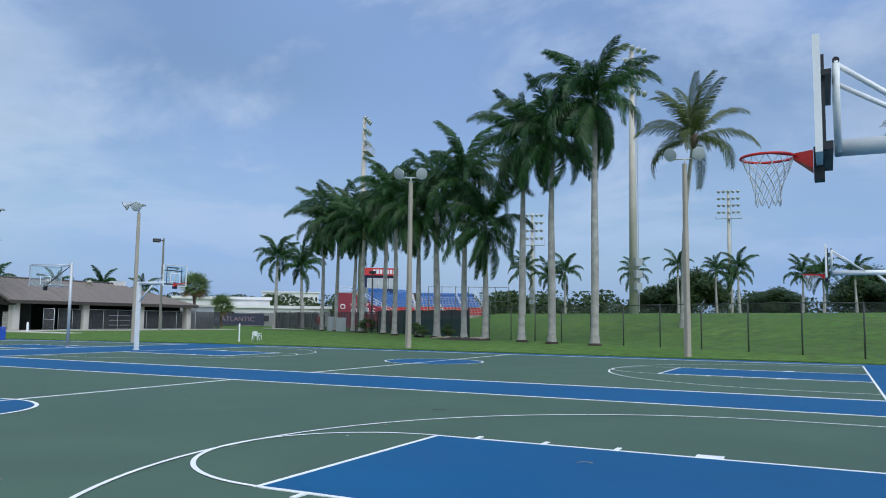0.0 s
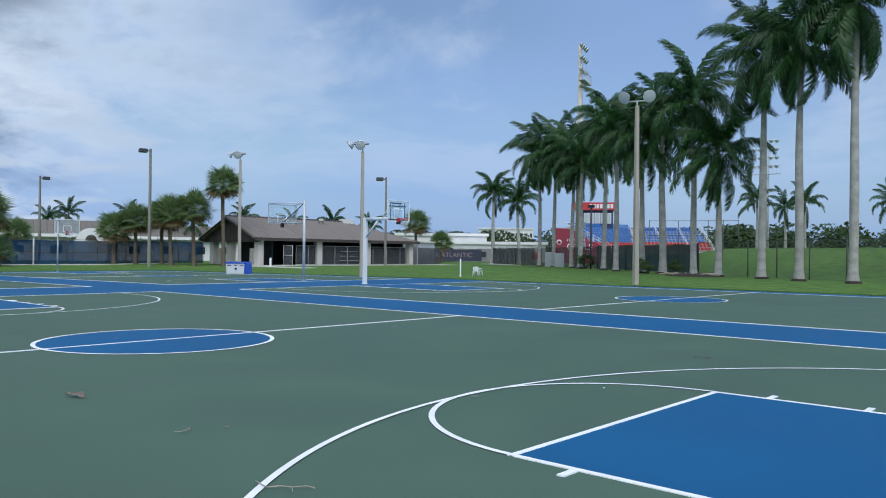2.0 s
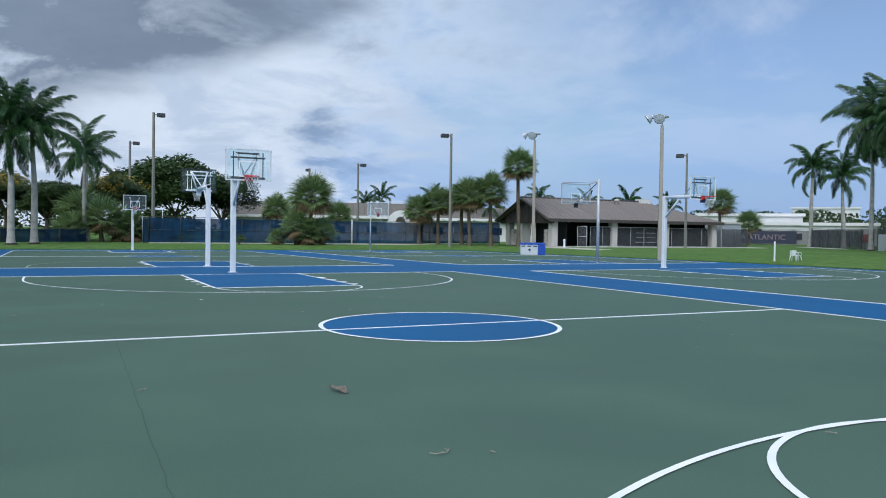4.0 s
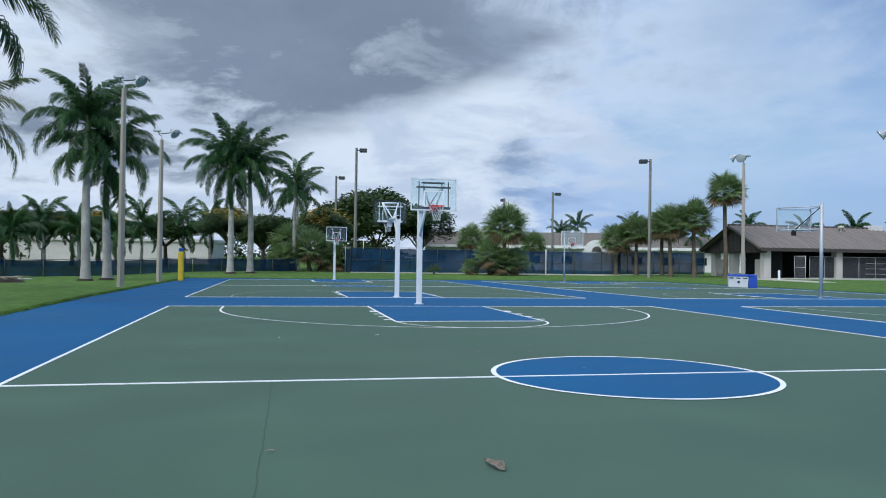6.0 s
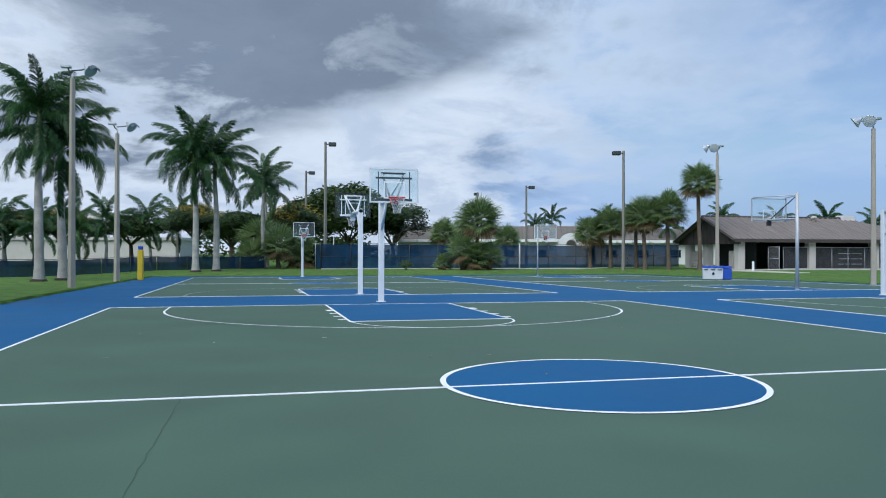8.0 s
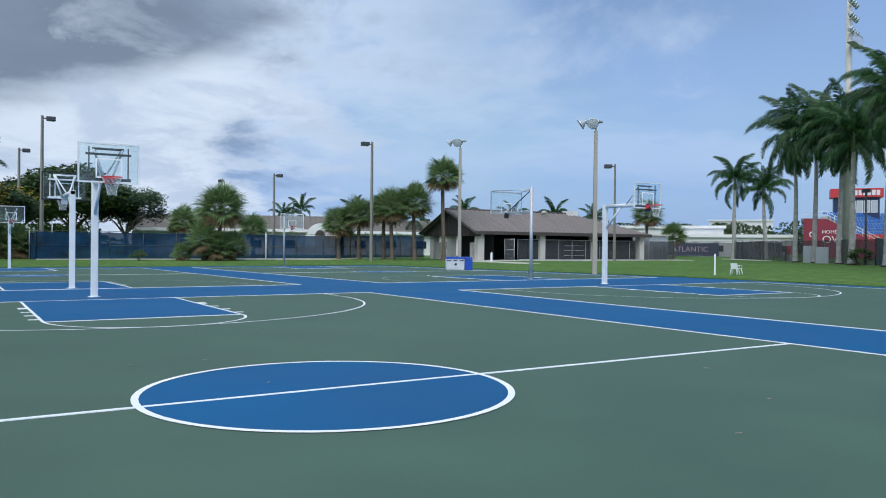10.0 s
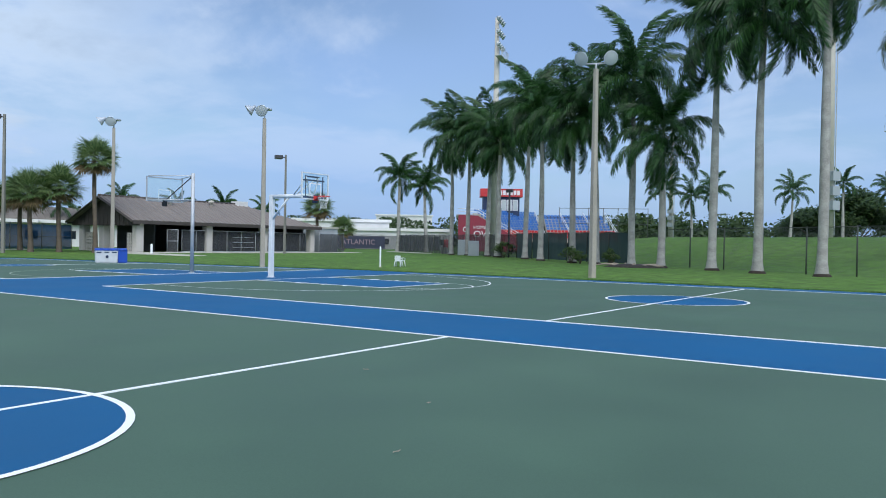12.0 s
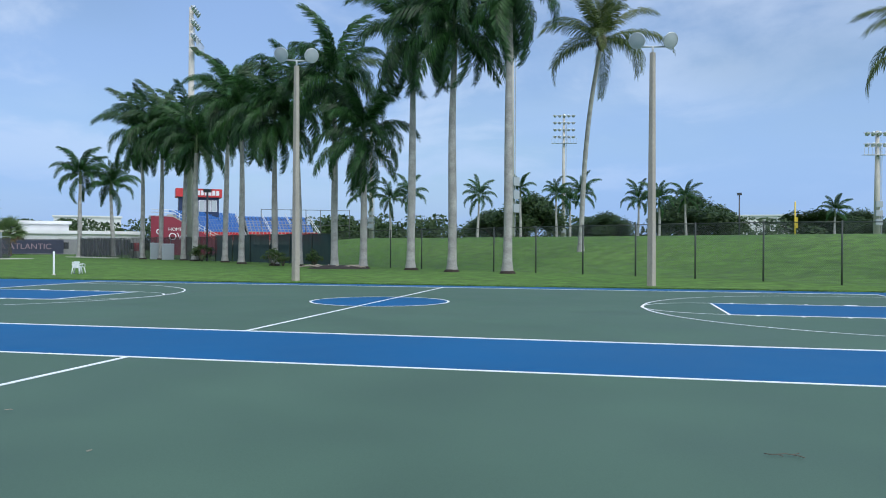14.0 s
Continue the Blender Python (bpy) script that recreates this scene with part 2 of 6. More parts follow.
ROOFD = mat("dark_brown_siding", (0.062, 0.052, 0.047), 0.65, vary=0.14, scale=1.2, fine=12, bump=0.1)
TILE = mat("tan_shingle", (0.165, 0.148, 0.125), 0.85, vary=0.14, scale=1.0, fine=8, bump=0.3, depth=0.02)
STUCCO = mat("cream_stucco", (0.54, 0.52, 0.48), 0.9, vary=0.07, scale=0.8, fine=30, bump=0.2, depth=0.01)
WSTUC = mat("white_stucco", (0.72, 0.73, 0.72), 0.85, vary=0.06, scale=0.5, fine=20, bump=0.1)
SHED = mat("grey_painted_block", (0.36, 0.405, 0.43), 0.8, vary=0.07, scale=0.8, fine=20, bump=0.15)
# near-black wall colour with the pavilion's indoor shade put into it
INNER = mat("shade_dark_wall", (0.05, 0.052, 0.055), 0.9, vary=0.12, bump=0.1)
SCREENB = mat("navy_windscreen", (0.008, 0.040, 0.092), 0.85, vary=0.45, scale=0.45, fine=30, bump=0.1, see=0.09, spec=0.15, stretch=(1, 1, 2.5))
SCREENG = mat("dark_green_windscreen", (0.040, 0.075, 0.082), 0.8, vary=0.2, scale=0.5, fine=60, bump=0.1, see=0.03)
SCREENK = mat("black_windscreen", (0.055, 0.060, 0.066), 0.8, vary=0.15, scale=0.6, fine=60, bump=0.1, see=0.25)
FENCE = mat("dark_coated_wire", (0.060, 0.070, 0.062), 0.55, vary=0.1, bump=0.0)
WIRE = mat("fence_wire", (0.20, 0.22, 0.21), 0.55, 0.3, vary=0.1, bump=0.0)
MAROON = mat("red_painted_panel", (0.225, 0.022, 0.045), 0.6, vary=0.08, scale=0.5, fine=20, bump=0.05)
SEATB = mat("blue_seat_plastic", (0.06, 0.19, 0.50), 0.45, vary=0.1, bump=0.02)
SEATR = mat("red_seat_plastic", (0.52, 0.035, 0.04), 0.45, vary=0.1, bump=0.02)
STEEL = mat("stand_aluminium", (0.38, 0.40, 0.43), 0.5, 0.4, vary=0.1, bump=0.03)
BINW = mat("grey_bin_plastic", (0.60, 0.64, 0.68), 0.45, vary=0.06, bump=0.05)
BINB = mat("blue_bin_plastic", (0.012, 0.07, 0.42), 0.4, vary=0.06, bump=0.05)
YELLOW = mat("yellow_pad_vinyl", (0.62, 0.46, 0.03), 0.5, vary=0.08, bump=0.05)
MULCH = mat("dark_mulch", (0.035, 0.027, 0.02), 0.95, vary=0.3, scale=8, fine=30, bump=0.8, depth=0.04)
DEBRIS = mat("dry_leaf_litter", (0.34, 0.29, 0.23), 0.9, vary=0.2, scale=15, fine=60, bump=0.2)
SIGNW = mat("sign_white", (0.70, 0.70, 0.72), 0.6, vary=0.04, bump=0.0)

# ---- mesh helpers ----


def bm_new():
    return bmesh.new()


def box(bm, x0, y0, z0, x1, y1, z1, m=None):
    vs = [bm.verts.new((x, y, z)) for z in (z0, z1) for x, y in ((x0, y0), (x1, y0), (x1, y1), (x0, y1))]
    if m is not None:
        for v in vs:
            v.co = m @ v.co
    for f in ((3, 2, 1, 0), (4, 5, 6, 7), (0, 1, 5, 4), (1, 2, 6, 5), (2, 3, 7, 6), (3, 0, 4, 7)):
        bm.faces.new([vs[k] for k in f])
    return vs


def tube(bm, points, radii, n=8, caps=True, smooth=True):
    """A round or n-sided tube through points."""
    rings = []
    pts = [Vector(p) for p in points]
    side = None
    for k, p in enumerate(pts):
        d = (pts[min(k + 1, len(pts) - 1)] - pts[max(k - 1, 0)]).normalized()
        if side is None:
            side = d.orthogonal().normalized()
        side = (side - d * side.dot(d)).normalized()
        up = d.cross(side)
        r = radii[k] if isinstance(radii, (list, tuple)) else radii
        rings.append([bm.verts.new(p + r * (math.cos(2 * math.pi * (j + 0.5) / n) * side + math.sin(2 * math.pi * (j + 0.5) / n) * up)) for j in range(n)])
    for a, b in zip(rings, rings[1:]):
        for j in range(n):
            f = bm.faces.new((a[j], a[(j + 1) % n], b[(j + 1) % n], b[j]))
            f.smooth = smooth and n > 4
    if caps:
        bm.faces.new(rings[0][::-1])
        bm.faces.new(rings[-1])


def lathe(bm, profile, n=16, m=None, smooth=True):
    """Turns (radius, height) pairs round z."""
    rings = []
    for r, z in profile:
        ring = [bm.verts.new((r * math.cos(2 * math.pi * j / n), r * math.sin(2 * math.pi * j / n), z)) for j in range(n)]
        if m is not None:
            for v in ring:
                v.co = m @ v.co
        rings.append(ring)
    for a, b in zip(rings, rings[1:]):
        for j in range(n):
            bm.faces.new((a[j], a[(j + 1) % n], b[(j + 1) % n], b[j])).smooth = smooth
    return rings


def mesh_of(name, bm, material, fix=True):
    if fix:
        bmesh.ops.recalc_face_normals(bm, faces=bm.faces)
    me = bpy.data.meshes.new(name)
    bm.to_mesh(me)
    bm.free()
    me.materials.append(material)
    return me


def part(name, bm, material, parent=None, label="", fix=True):
    ob = new(name, bm if isinstance(bm, bpy.types.Mesh) else mesh_of(name, bm, material, fix))
    ob.parent = parent
    return tagged(ob, label)


def thing(name, label, category, group="", kind="", at=None):
    ob = new(name)
    ob.empty_display_size = 0.2
    if at is not None:
        ob.matrix_basis = at
    return tagged(ob, label, category, group, kind)


def flat(bm, pts, z0, z1):
    """A thin plate with the outline pts."""
    lo = [bm.verts.new((x, y, z0)) for x, y in pts]
    hi = [bm.verts.new((x, y, z1)) for x, y in pts]
    bm.faces.new(hi)
    n = len(pts)
    for k in range(n):
        bm.faces.new((lo[k], lo[(k + 1) % n], hi[(k + 1) % n], hi[k]))


def stroke(bm, pts, w, z0, z1):
    """A painted line of width w along pts."""
    n = len(pts)
    rows = []
    for k, (x, y) in enumerate(pts):
        a, b = Vector(pts[max(k - 1, 0)]), Vector(pts[min(k + 1, n - 1)])
        d = (b - a).normalized()
        s = Vector((-d.y, d.x)) * w / 2
        rows.append([bm.verts.new((x + s.x, y + s.y, z1)), bm.verts.new((x - s.x, y - s.y, z1))])
    for a, b in zip(rows, rows[1:]):
        bm.faces.new((a[0], a[1], b[1], b[0]))


# ---- ground ----
CX0, CX1, CY0, CY1 = -52.0, 18.0, -11.05, 27.7
SLOPE_X = -19.0


def court_z(x):
    return 0.0 if x > SLOPE_X else -0.0068 * (SLOPE_X - x)


FENCE_LINE = [(24.9, 23.95), (-12.95, 50.6), (-28.1, 61.3), (-46.0, 73.6)]


def behind_fence(x, y):
    """Metres north of the fence line."""
    pts = sorted(FENCE_LINE)
    fy = float(np.interp(x, [p[0] for p in pts], [p[1] for p in pts]))
    return (y - fy) * 0.82


def smooth(a, b, v):
    t = min(1.0, max(0.0, (v - a) / (b - a)))
    return t * t * (3 - 2 * t)


def ground_z(x, y):
    if CX0 + 0.3 < x < CX1 - 0.3 and CY0 + 0.3 < y < CY1 - 0.3:
        return court_z(x) - 0.10
    z = 0.015 + court_z(max(x, CX0)) * (1 - smooth(CY1, CY1 + 14, y)) * (1 - smooth(CX0, CX0 - 9, x) if x < CX0 else 1)
    z += 0.12 * smooth(CY1, CY1 + 6, y)
    s = behind_fence(x, y)
    z += 2.25 * smooth(1.0, 17.0, s) * smooth(-36, -20, x) * (1 - smooth(140, 200, y))
    if y > 20 and abs(x) < 100:
        z += 0.03 * noise.noise((x * 0.15, y * 0.15, 0.0))
    return z


def axis(lo, hi, step, extra):
    a = list(np.arange(lo, hi + 0.01, step)) + extra
    k = step
    while hi < 2600:
        k *= 1.45
        hi += k
        a.append(hi)
    k = step
    while lo > -2600:
        k *= 1.45
        lo -= k
        a.append(lo)
    a = sorted(set(round(float(v), 3) for v in a))
    return [v for j, v in enumerate(a) if j == 0 or v - a[j - 1] > 0.005]


def build_ground():
    xs = axis(-90, 60, 2.0, [CX0 - 0.01, CX0 + 0.31, CX1 + 0.01, CX1 - 0.31, SLOPE_X])
    ys = axis(-40, 120, 2.0, [CY0 - 0.01, CY0 + 0.31, CY1 + 0.01, CY1 - 0.31])
    verts = [(x, y, ground_z(x, y)) for y in ys for x in xs]
    w = len(xs)
    faces = [(j * w + i, j * w + i + 1, (j + 1) * w + i + 1, (j + 1) * w + i) for j in range(len(ys) - 1) for i in range(w - 1)]
    me = bpy.data.meshes.new("ground")
    me.from_pydata(verts, [], faces)
    me.polygons.foreach_set("use_smooth", [True] * len(faces))
    me.materials.append(GRASS)
    tagged(new("ground", me), "mown green lawn that rises to a grassy bank behind the fence", "lawn", kind="structure")


build_ground()

# ---- courts ----
HL, HW, LANE = 14.33, 7.64, 1.83
slab = bm_new()
for xa, xb in ((CX0, SLOPE_X), (SLOPE_X, CX1)):
    box(slab, xa, CY0, -0.30, xb, CY1, 0.0)
for v in slab.verts:
    v.co.z += court_z(v.co.x)
tagged(part("pavement", slab, BLUE), "blue acrylic coated asphalt surround of the basketball courts", "court surface", kind="structure")


def arc(cx, cy, r, a0, a1, n):
    return [(cx + r * math.cos(radians(a0 + (a1 - a0) * k / n)), cy + r * math.sin(radians(a0 + (a1 - a0) * k / n))) for k in range(n + 1)]


def court(number, cx, cy, tilt, line, ends=(1, -1), turn=0.0):
    """A full court: green field, blue keys and centre circle, painted lines."""
    at = pose(cx, cy, court_z(cx), 0, 0, turn) @ Matrix.Rotation(math.atan(tilt), 4, "Y")
    base = thing(f"court_{number}", "green basketball court with blue keys and white lines", "basketball court", kind="structure", at=at)
    bm = bm_new()
    flat(bm, [(-HL, -HW), (HL, -HW), (HL, HW), (-HL, HW)], -0.02, 0.004)
    part("playing_field", bm, GREEN, base)
    W = 0.055
    bm = bm_new()
    box(bm, -HL - W / 2, -HW - W / 2, 0, HL + W / 2, -HW + W / 2, 0.011)
    box(bm, -HL - W / 2, HW - W / 2, 0, HL + W / 2, HW + W / 2, 0.011)
    box(bm, -HL - W / 2, -HW + W / 2, 0, -HL + W / 2, HW - W / 2, 0.011)
    box(bm, HL - W / 2, -HW + W / 2, 0, HL + W / 2, HW - W / 2, 0.011)
    part("boundary_line", bm, PAINT, base)
    bm = bm_new()
    flat(bm, arc(0, 0, LANE, 0, 360, 64)[:-1], 0.0, 0.008)
    part("centre_circle", bm, BLUE, base)
    bm = bm_new()
    stroke(bm, arc(0, 0, LANE, 0, 360, 64), W * 1.25, 0, 0.012)
    part("circle_line", bm, PAINT, base)
    bm = bm_new()
    box(bm, -W / 2, -HW + W / 2, 0, W / 2, HW - W / 2, 0.0125)
    part("halfway_line", bm, PAINT, base)
    for s in ends:
        bm = bm_new()
        box(bm, min(s * 8.60, s * HL), -LANE, 0, max(s * 8.60, s * HL), LANE, 0.008)
        part("key", bm, BLUE, base)
        bm = bm_new()
        for y in (-LANE, LANE):
            box(bm, min(s * 8.60, s * HL), y - W / 2, 0, max(s * 8.60, s * HL), y + W / 2, 0.0115)
        box(bm, s * 8.60 - W / 2, -LANE - W / 2, 0, s * 8.60 + W / 2, LANE + W / 2, 0.0118)
        part("key_line", bm, PAINT, base)
        bm = bm_new()
        stroke(bm, arc(s * 8.60, 0, LANE, 90, 270, 40) if s > 0 else arc(s * 8.60, 0, LANE, -90, 90, 40), W, 0, 0.0125)
        part("free_throw_arc", bm, PAINT, base)
        bm = bm_new()
        rim = s * 12.88
        pts = [(s * HL, 6.08)] + (arc(rim, 0, 6.08, 90, 270, 72) if s > 0 else arc(rim, 0, 6.08, 90, -90, 72)) + [(s * HL, -6.08)]
        stroke(bm, pts, W, 0, 0.0135)
        part("three_point_line", bm, line, base)
        for y in (-1, 1):
            bm = bm_new()
            d = HL - 2.13
            box(bm, min(s * d, s * (d - 0.305)), min(y * LANE, y * (LANE + 0.20)), 0, max(s * d, s * (d - 0.305)), max(y * LANE, y * (LANE + 0.20)), 0.0145)
            part("block_mark", bm, PAINT, base)
            for k in range(3):
                bm = bm_new()
                h = d - 0.305 - 0.914 * (k + 1)
                box(bm, s * h - 0.03, min(y * LANE, y * (LANE + 0.21)), 0, s * h + 0.03, max(y * LANE, y * (LANE + 0.21)), 0.0145)
                part("hash_mark", bm, PAINT, base)


court(1, 0.0, 0.0, 0.0, PAINT)
court(2, 0.08, 18.55, 0.0, PAINT, turn=-0.4)
court(3, -34.0, -0.1, -0.0068, PALE)
court(4, -34.0, 18.6, -0.0068, PALE)

# ---- basketball goals ----


def ring_tube(bm, c, r, t, n=28, k=6):
    rings = []
    for j in range(n):
        a = 2 * math.pi * j / n
        d = Vector((math.cos(a), math.sin(a), 0))
        rings.append([bm.verts.new(c + d * (r + t * math.cos(2 * math.pi * q / k)) + Vector((0, 0, t * math.sin(2 * math.pi * q / k)))) for q in range(k)])
    for j in range(n):
        a, b = rings[j], rings[(j + 1) % n]
        for q in range(k):
            bm.faces.new((a[q], b[q], b[(q + 1) % k], a[(q + 1) % k])).smooth = True


def net(bm, c):
    """A hanging net of crossed cords, drawn in below the rim."""
    n, rows = 12, 6
    rad = [0.225, 0.200, 0.168, 0.140, 0.120, 0.110, 0.112]
    grid = [[c + Vector((rad[r] * math.cos(2 * math.pi * (j + 0.5 * (r % 2)) / n), rad[r] * math.sin(2 * math.pi * (j + 0.5 * (r % 2)) / n), -0.44 * r / rows - 0.012 * math.sin(2.7 * j + r))) for j in range(n)] for r in range(rows + 1)]
    for r in range(rows):
        for j in range(n):
            nxt = j if r % 2 == 0 else (j + 1) % n
            tube(bm, [grid[r][j], grid[r + 1][nxt]], 0.0042, 3, False)
            tube(bm, [grid[r][j], grid[r + 1][(nxt - 1) % n]], 0.0042, 3, False)


def rim_parts(goal, x):
    """Rim with bracket and net; x is the board's face, the rim lies towards -x."""
    bm = bm_new()
    c = Vector((x - 0.15 - 0.229, 0, 3.05))
    ring_tube(bm, c, 0.229, 0.013)
    for s in (-1, 1):
        tube(bm, [(x - 0.13, s * 0.07, 3.04), (c.x + 0.06, s * 0.215, 3.045)], 0.009, 6)
    rim = part("rim", bm, RED, goal, "red steel rim")
    bm = bm_new()
    a = [(x, -0.13, 2.90), (x, 0.13, 2.90), (x, 0.13, 3.07), (x, -0.13, 3.07)]
    b = [(x - 0.16, -0.06, 3.02), (x - 0.16, 0.06, 3.02), (x - 0.16, 0.06, 3.06), (x - 0.16, -0.06, 3.06)]
    va, vb = [bm.verts.new(p) for p in a], [bm.verts.new(p) for p in b]
    for k in range(4):
        bm.faces.new((va[k], va[(k + 1) % 4], vb[(k + 1) % 4], vb[k]))
    bm.faces.new(va), bm.faces.new(vb[::-1])
    part("bracket", bm, RED, rim)
    bm = bm_new()
    net(bm, c)
    part("net", bm, CORD, rim, "white cord net")


def board_frame(bm, x, w, z0, z1, t, d):
    for y in (-w / 2, w / 2 - t):
        box(bm, x, y, z0 + t, x + d, y + t, z1 - t)
    box(bm, x, -w / 2, z0, x + d, w / 2, z0 + t)
    box(bm, x, -w / 2, z1 - t, x + d, w / 2, z1)


def goal(at, label, post=WHITE, w=1.83, z0=2.90, z1=4.02, reach=2.25, frame_mat=WHITE, brackets=BLACK, r=0.085, style="arm", rimmed=True):
    """A post with a level arm, a clear board, rim and net. The post stands at the origin and the rim lies towards -x."""
    g = thing("basketball_goal", label, "basketball hoop", "goals of the courts", at=at)
    xb = -reach
    bm = bm_new()
    if style == "arm":
        box(bm, -r, -r, -0.05, r, r, 3.15)
        bmesh.ops.bevel(bm, geom=bm.edges[:], offset=0.015, segments=1, affect="EDGES")
    else:
        tube(bm, [(0, 0, -0.05), (0, 0, z1 + 0.12)], r, 12)
    p = part("post", bm, post, g)
    bm = bm_new()
    lathe(bm, [(0.0, 0.02), (r * 1.9, 0.02), (r * 1.9, 0.0), (r * 1.2, 0.0)], 12)
    part("base_collar", bm, post, p)
    if style == "arm":
        bm = bm_new()
        tube(bm, [(r, 0, 3.09), (xb + 0.15, 0, 3.09)], 0.076, 14)
        part("arm", bm, post, g)
        bm = bm_new()
        tube(bm, [(-r * 0.5, 0, 2.22), (-0.88, 0, 3.03)], 0.042, 8)
        part("brace", bm, post, g)
        for s in (-1, 1):
            bm = bm_new()
            tube(bm, [(xb + 0.17, s * 0.30, z1 - 0.15), (xb + 1.05, s * 0.05, 3.13)], 0.024, 8)
            part("stay", bm, post, g)
            bm = bm_new()
            tube(bm, [(xb + 0.17, s * 0.34, z1 - 0.13), (xb + 0.17, s * 0.08, 3.04)], 0.030, 8)
            part("back_strut", bm, post, g)
        bm = bm_new()
        tube(bm, [(xb + 0.17, -0.36, z1 - 0.13), (xb + 0.17, 0.36, z1 - 0.13)], 0.030, 8)
        part("back_strut", bm, brackets, g)
        for z, h in ((z1 - 0.27, 0.024), (3.02, 0.034)):
            bm = bm_new()
            box(bm, xb + 0.05, -0.52, z - h, xb + 0.13, 0.52, z + h)
            part("bracket_bar", bm, brackets, g, "black steel bar")
        for s in (-1, 1):
            bm = bm_new()
            box(bm, xb + 0.053, s * 0.45 - 0.014, 2.98, xb + 0.078, s * 0.45 + 0.014, z1 - 0.10)
            part("bracket_upright", bm, brackets, g, "black steel bar")
    else:
        for z in (z1 + 0.02, z0 + 0.05):
            for s in (-1, 1):
                bm = bm_new()
                tube(bm, [(0, s * 0.02, z), (xb + 0.04, s * w * 0.46, z)], 0.022, 6)
                part("side_bar", bm, post, g)
        bm = bm_new()
        tube(bm, [(0, 0, z1 + 0.02), (xb + 0.04, 0, z0 + 0.05)], 0.022, 6)
        part("diagonal_bar", bm, brackets, g)
        bm = bm_new()
        tube(bm, [(0, 0, z0 + 0.05), (xb + 0.04, 0, z0 + 0.05)], 0.03, 6)
        part("arm", bm, post, g)
    bm = bm_new()
    board_frame(bm, xb - 0.005, w, z0, z1, 0.038, 0.055)
    bd = part("backboard_frame", bm, frame_mat, g)
    bm = bm_new()
    box(bm, xb + 0.012, -w / 2 + 0.038, z0 + 0.038, xb + 0.028, w / 2 - 0.038, z1 - 0.038)
    gl = part("backboard_glass", bm, GLASS if style == "arm" else ACRYL, g, "clear glass backboard")
    gl.visible_shadow = False
    bm = bm_new()
    for y in (-0.305, 0.271):
        box(bm, xb + 0.004, y, 3.085, xb + 0.010, y + 0.034, 3.50)
    for z in (3.05, 3.50):
        box(bm, xb + 0.004, -0.305, z, xb + 0.010, 0.305, z + 0.034)
    part("target_square", bm, PAINT, bd)
    bm = bm_new()
    box(bm, xb - 0.025, -0.10, 2.81, xb + 0.06, 0.10, 3.10)
    part("rim_mount", bm, brackets, g)
    if rimmed:
        rim_parts(g, xb - 0.03)
    return g


GW, GZ0, GZ1 = 1.41, 2.93, 3.91
goal(pose(15.51, 0, 0), "white steel basketball goal with glass backboard and red rim", w=GW, z0=GZ0, z1=GZ1)
goal(pose(15.55, 18.5, 0), "white steel basketball goal with glass backboard and red rim", w=GW, z0=GZ0, z1=GZ1)
goal(pose(-15.55, 0, 0, 0, 0, 180), "white steel basketball goal with glass backboard and red rim", w=GW, z0=GZ0, z1=GZ1)
goal(pose(-15.58, 18.78, 0, 0, 0, 180), "white steel goal with long arm and navy brackets", w=GW, z0=GZ0, z1=GZ1, brackets=NAVY)
goal(pose(-20.25, 0, court_z(-20.25)), "white steel goal with a black framed glass backboard", w=GW, z0=GZ0, z1=GZ1, frame_mat=BLACK, brackets=WHITE)
goal(pose(-20.39, 18.88, court_z(-20.39)), "grey steel goal post with a clear backboard and no rim", GALV, w=1.83, z0=3.0, z1=4.05, reach=1.9, frame_mat=GALV, style="bars", r=0.075, rimmed=False)
goal(pose(-49.9, -0.2, court_z(-49.9), 0, 0, 180), "white steel goal with small framed backboard, far end of court", w=1.5, z0=2.9, z1=3.95, reach=1.7, brackets=BLACK)
goal(pose(-50.2, 18.4, court_z(-50.2), 0, 0, 180), "grey steel goal with pale framed backboard, far end of court", GALV, w=1.83, z0=2.9, z1=4.0, reach=1.7, style="bars", r=0.06)

# ---- light poles ----


def floodlight(parent, at, tilt, visor=False):
    """A bell-shaped lamp with lens and socket, facing -y before it is turned."""
    bm = bm_new()
    lathe(bm, [(0.0, 0.44), (0.075, 0.43), (0.085, 0.30), (0.13, 0.25), (0.225, 0.14), (0.285, 0.02), (0.312, 0.0), (0.312, -0.03), (0.29, -0.03)], 20)
    head = part("floodlight", bm, LAMPW, parent, "bell-shaped floodlight with grey lens")
    head.matrix_basis = at @ pose(0, 0, 0, tilt - 90, 0, 0)
    bm = bm_new()
    lathe(bm, [(0.0, -0.050), (0.15, -0.043), (0.289, -0.02)], 20)
    part("lens", bm, LENS, head)
    if visor:
        bm = bm_new()
        rows = []
        for k in range(9):
            u = radians(-60 + 15 * k)
            rows.append([bm.verts.new((r * math.sin(u), -r * math.cos(u), z)) for r, z in ((0.316, 0.0), (0.335, -0.24))])
        for p, q in zip(rows, rows[1:]):
            bm.faces.new((p[0], q[0], q[1], p[1])).smooth = True
        bmesh.ops.solidify(bm, geom=bm.faces[:], thickness=0.006)
        part("visor", bm, LAMPW, head, "curved sheet visor")
    return head


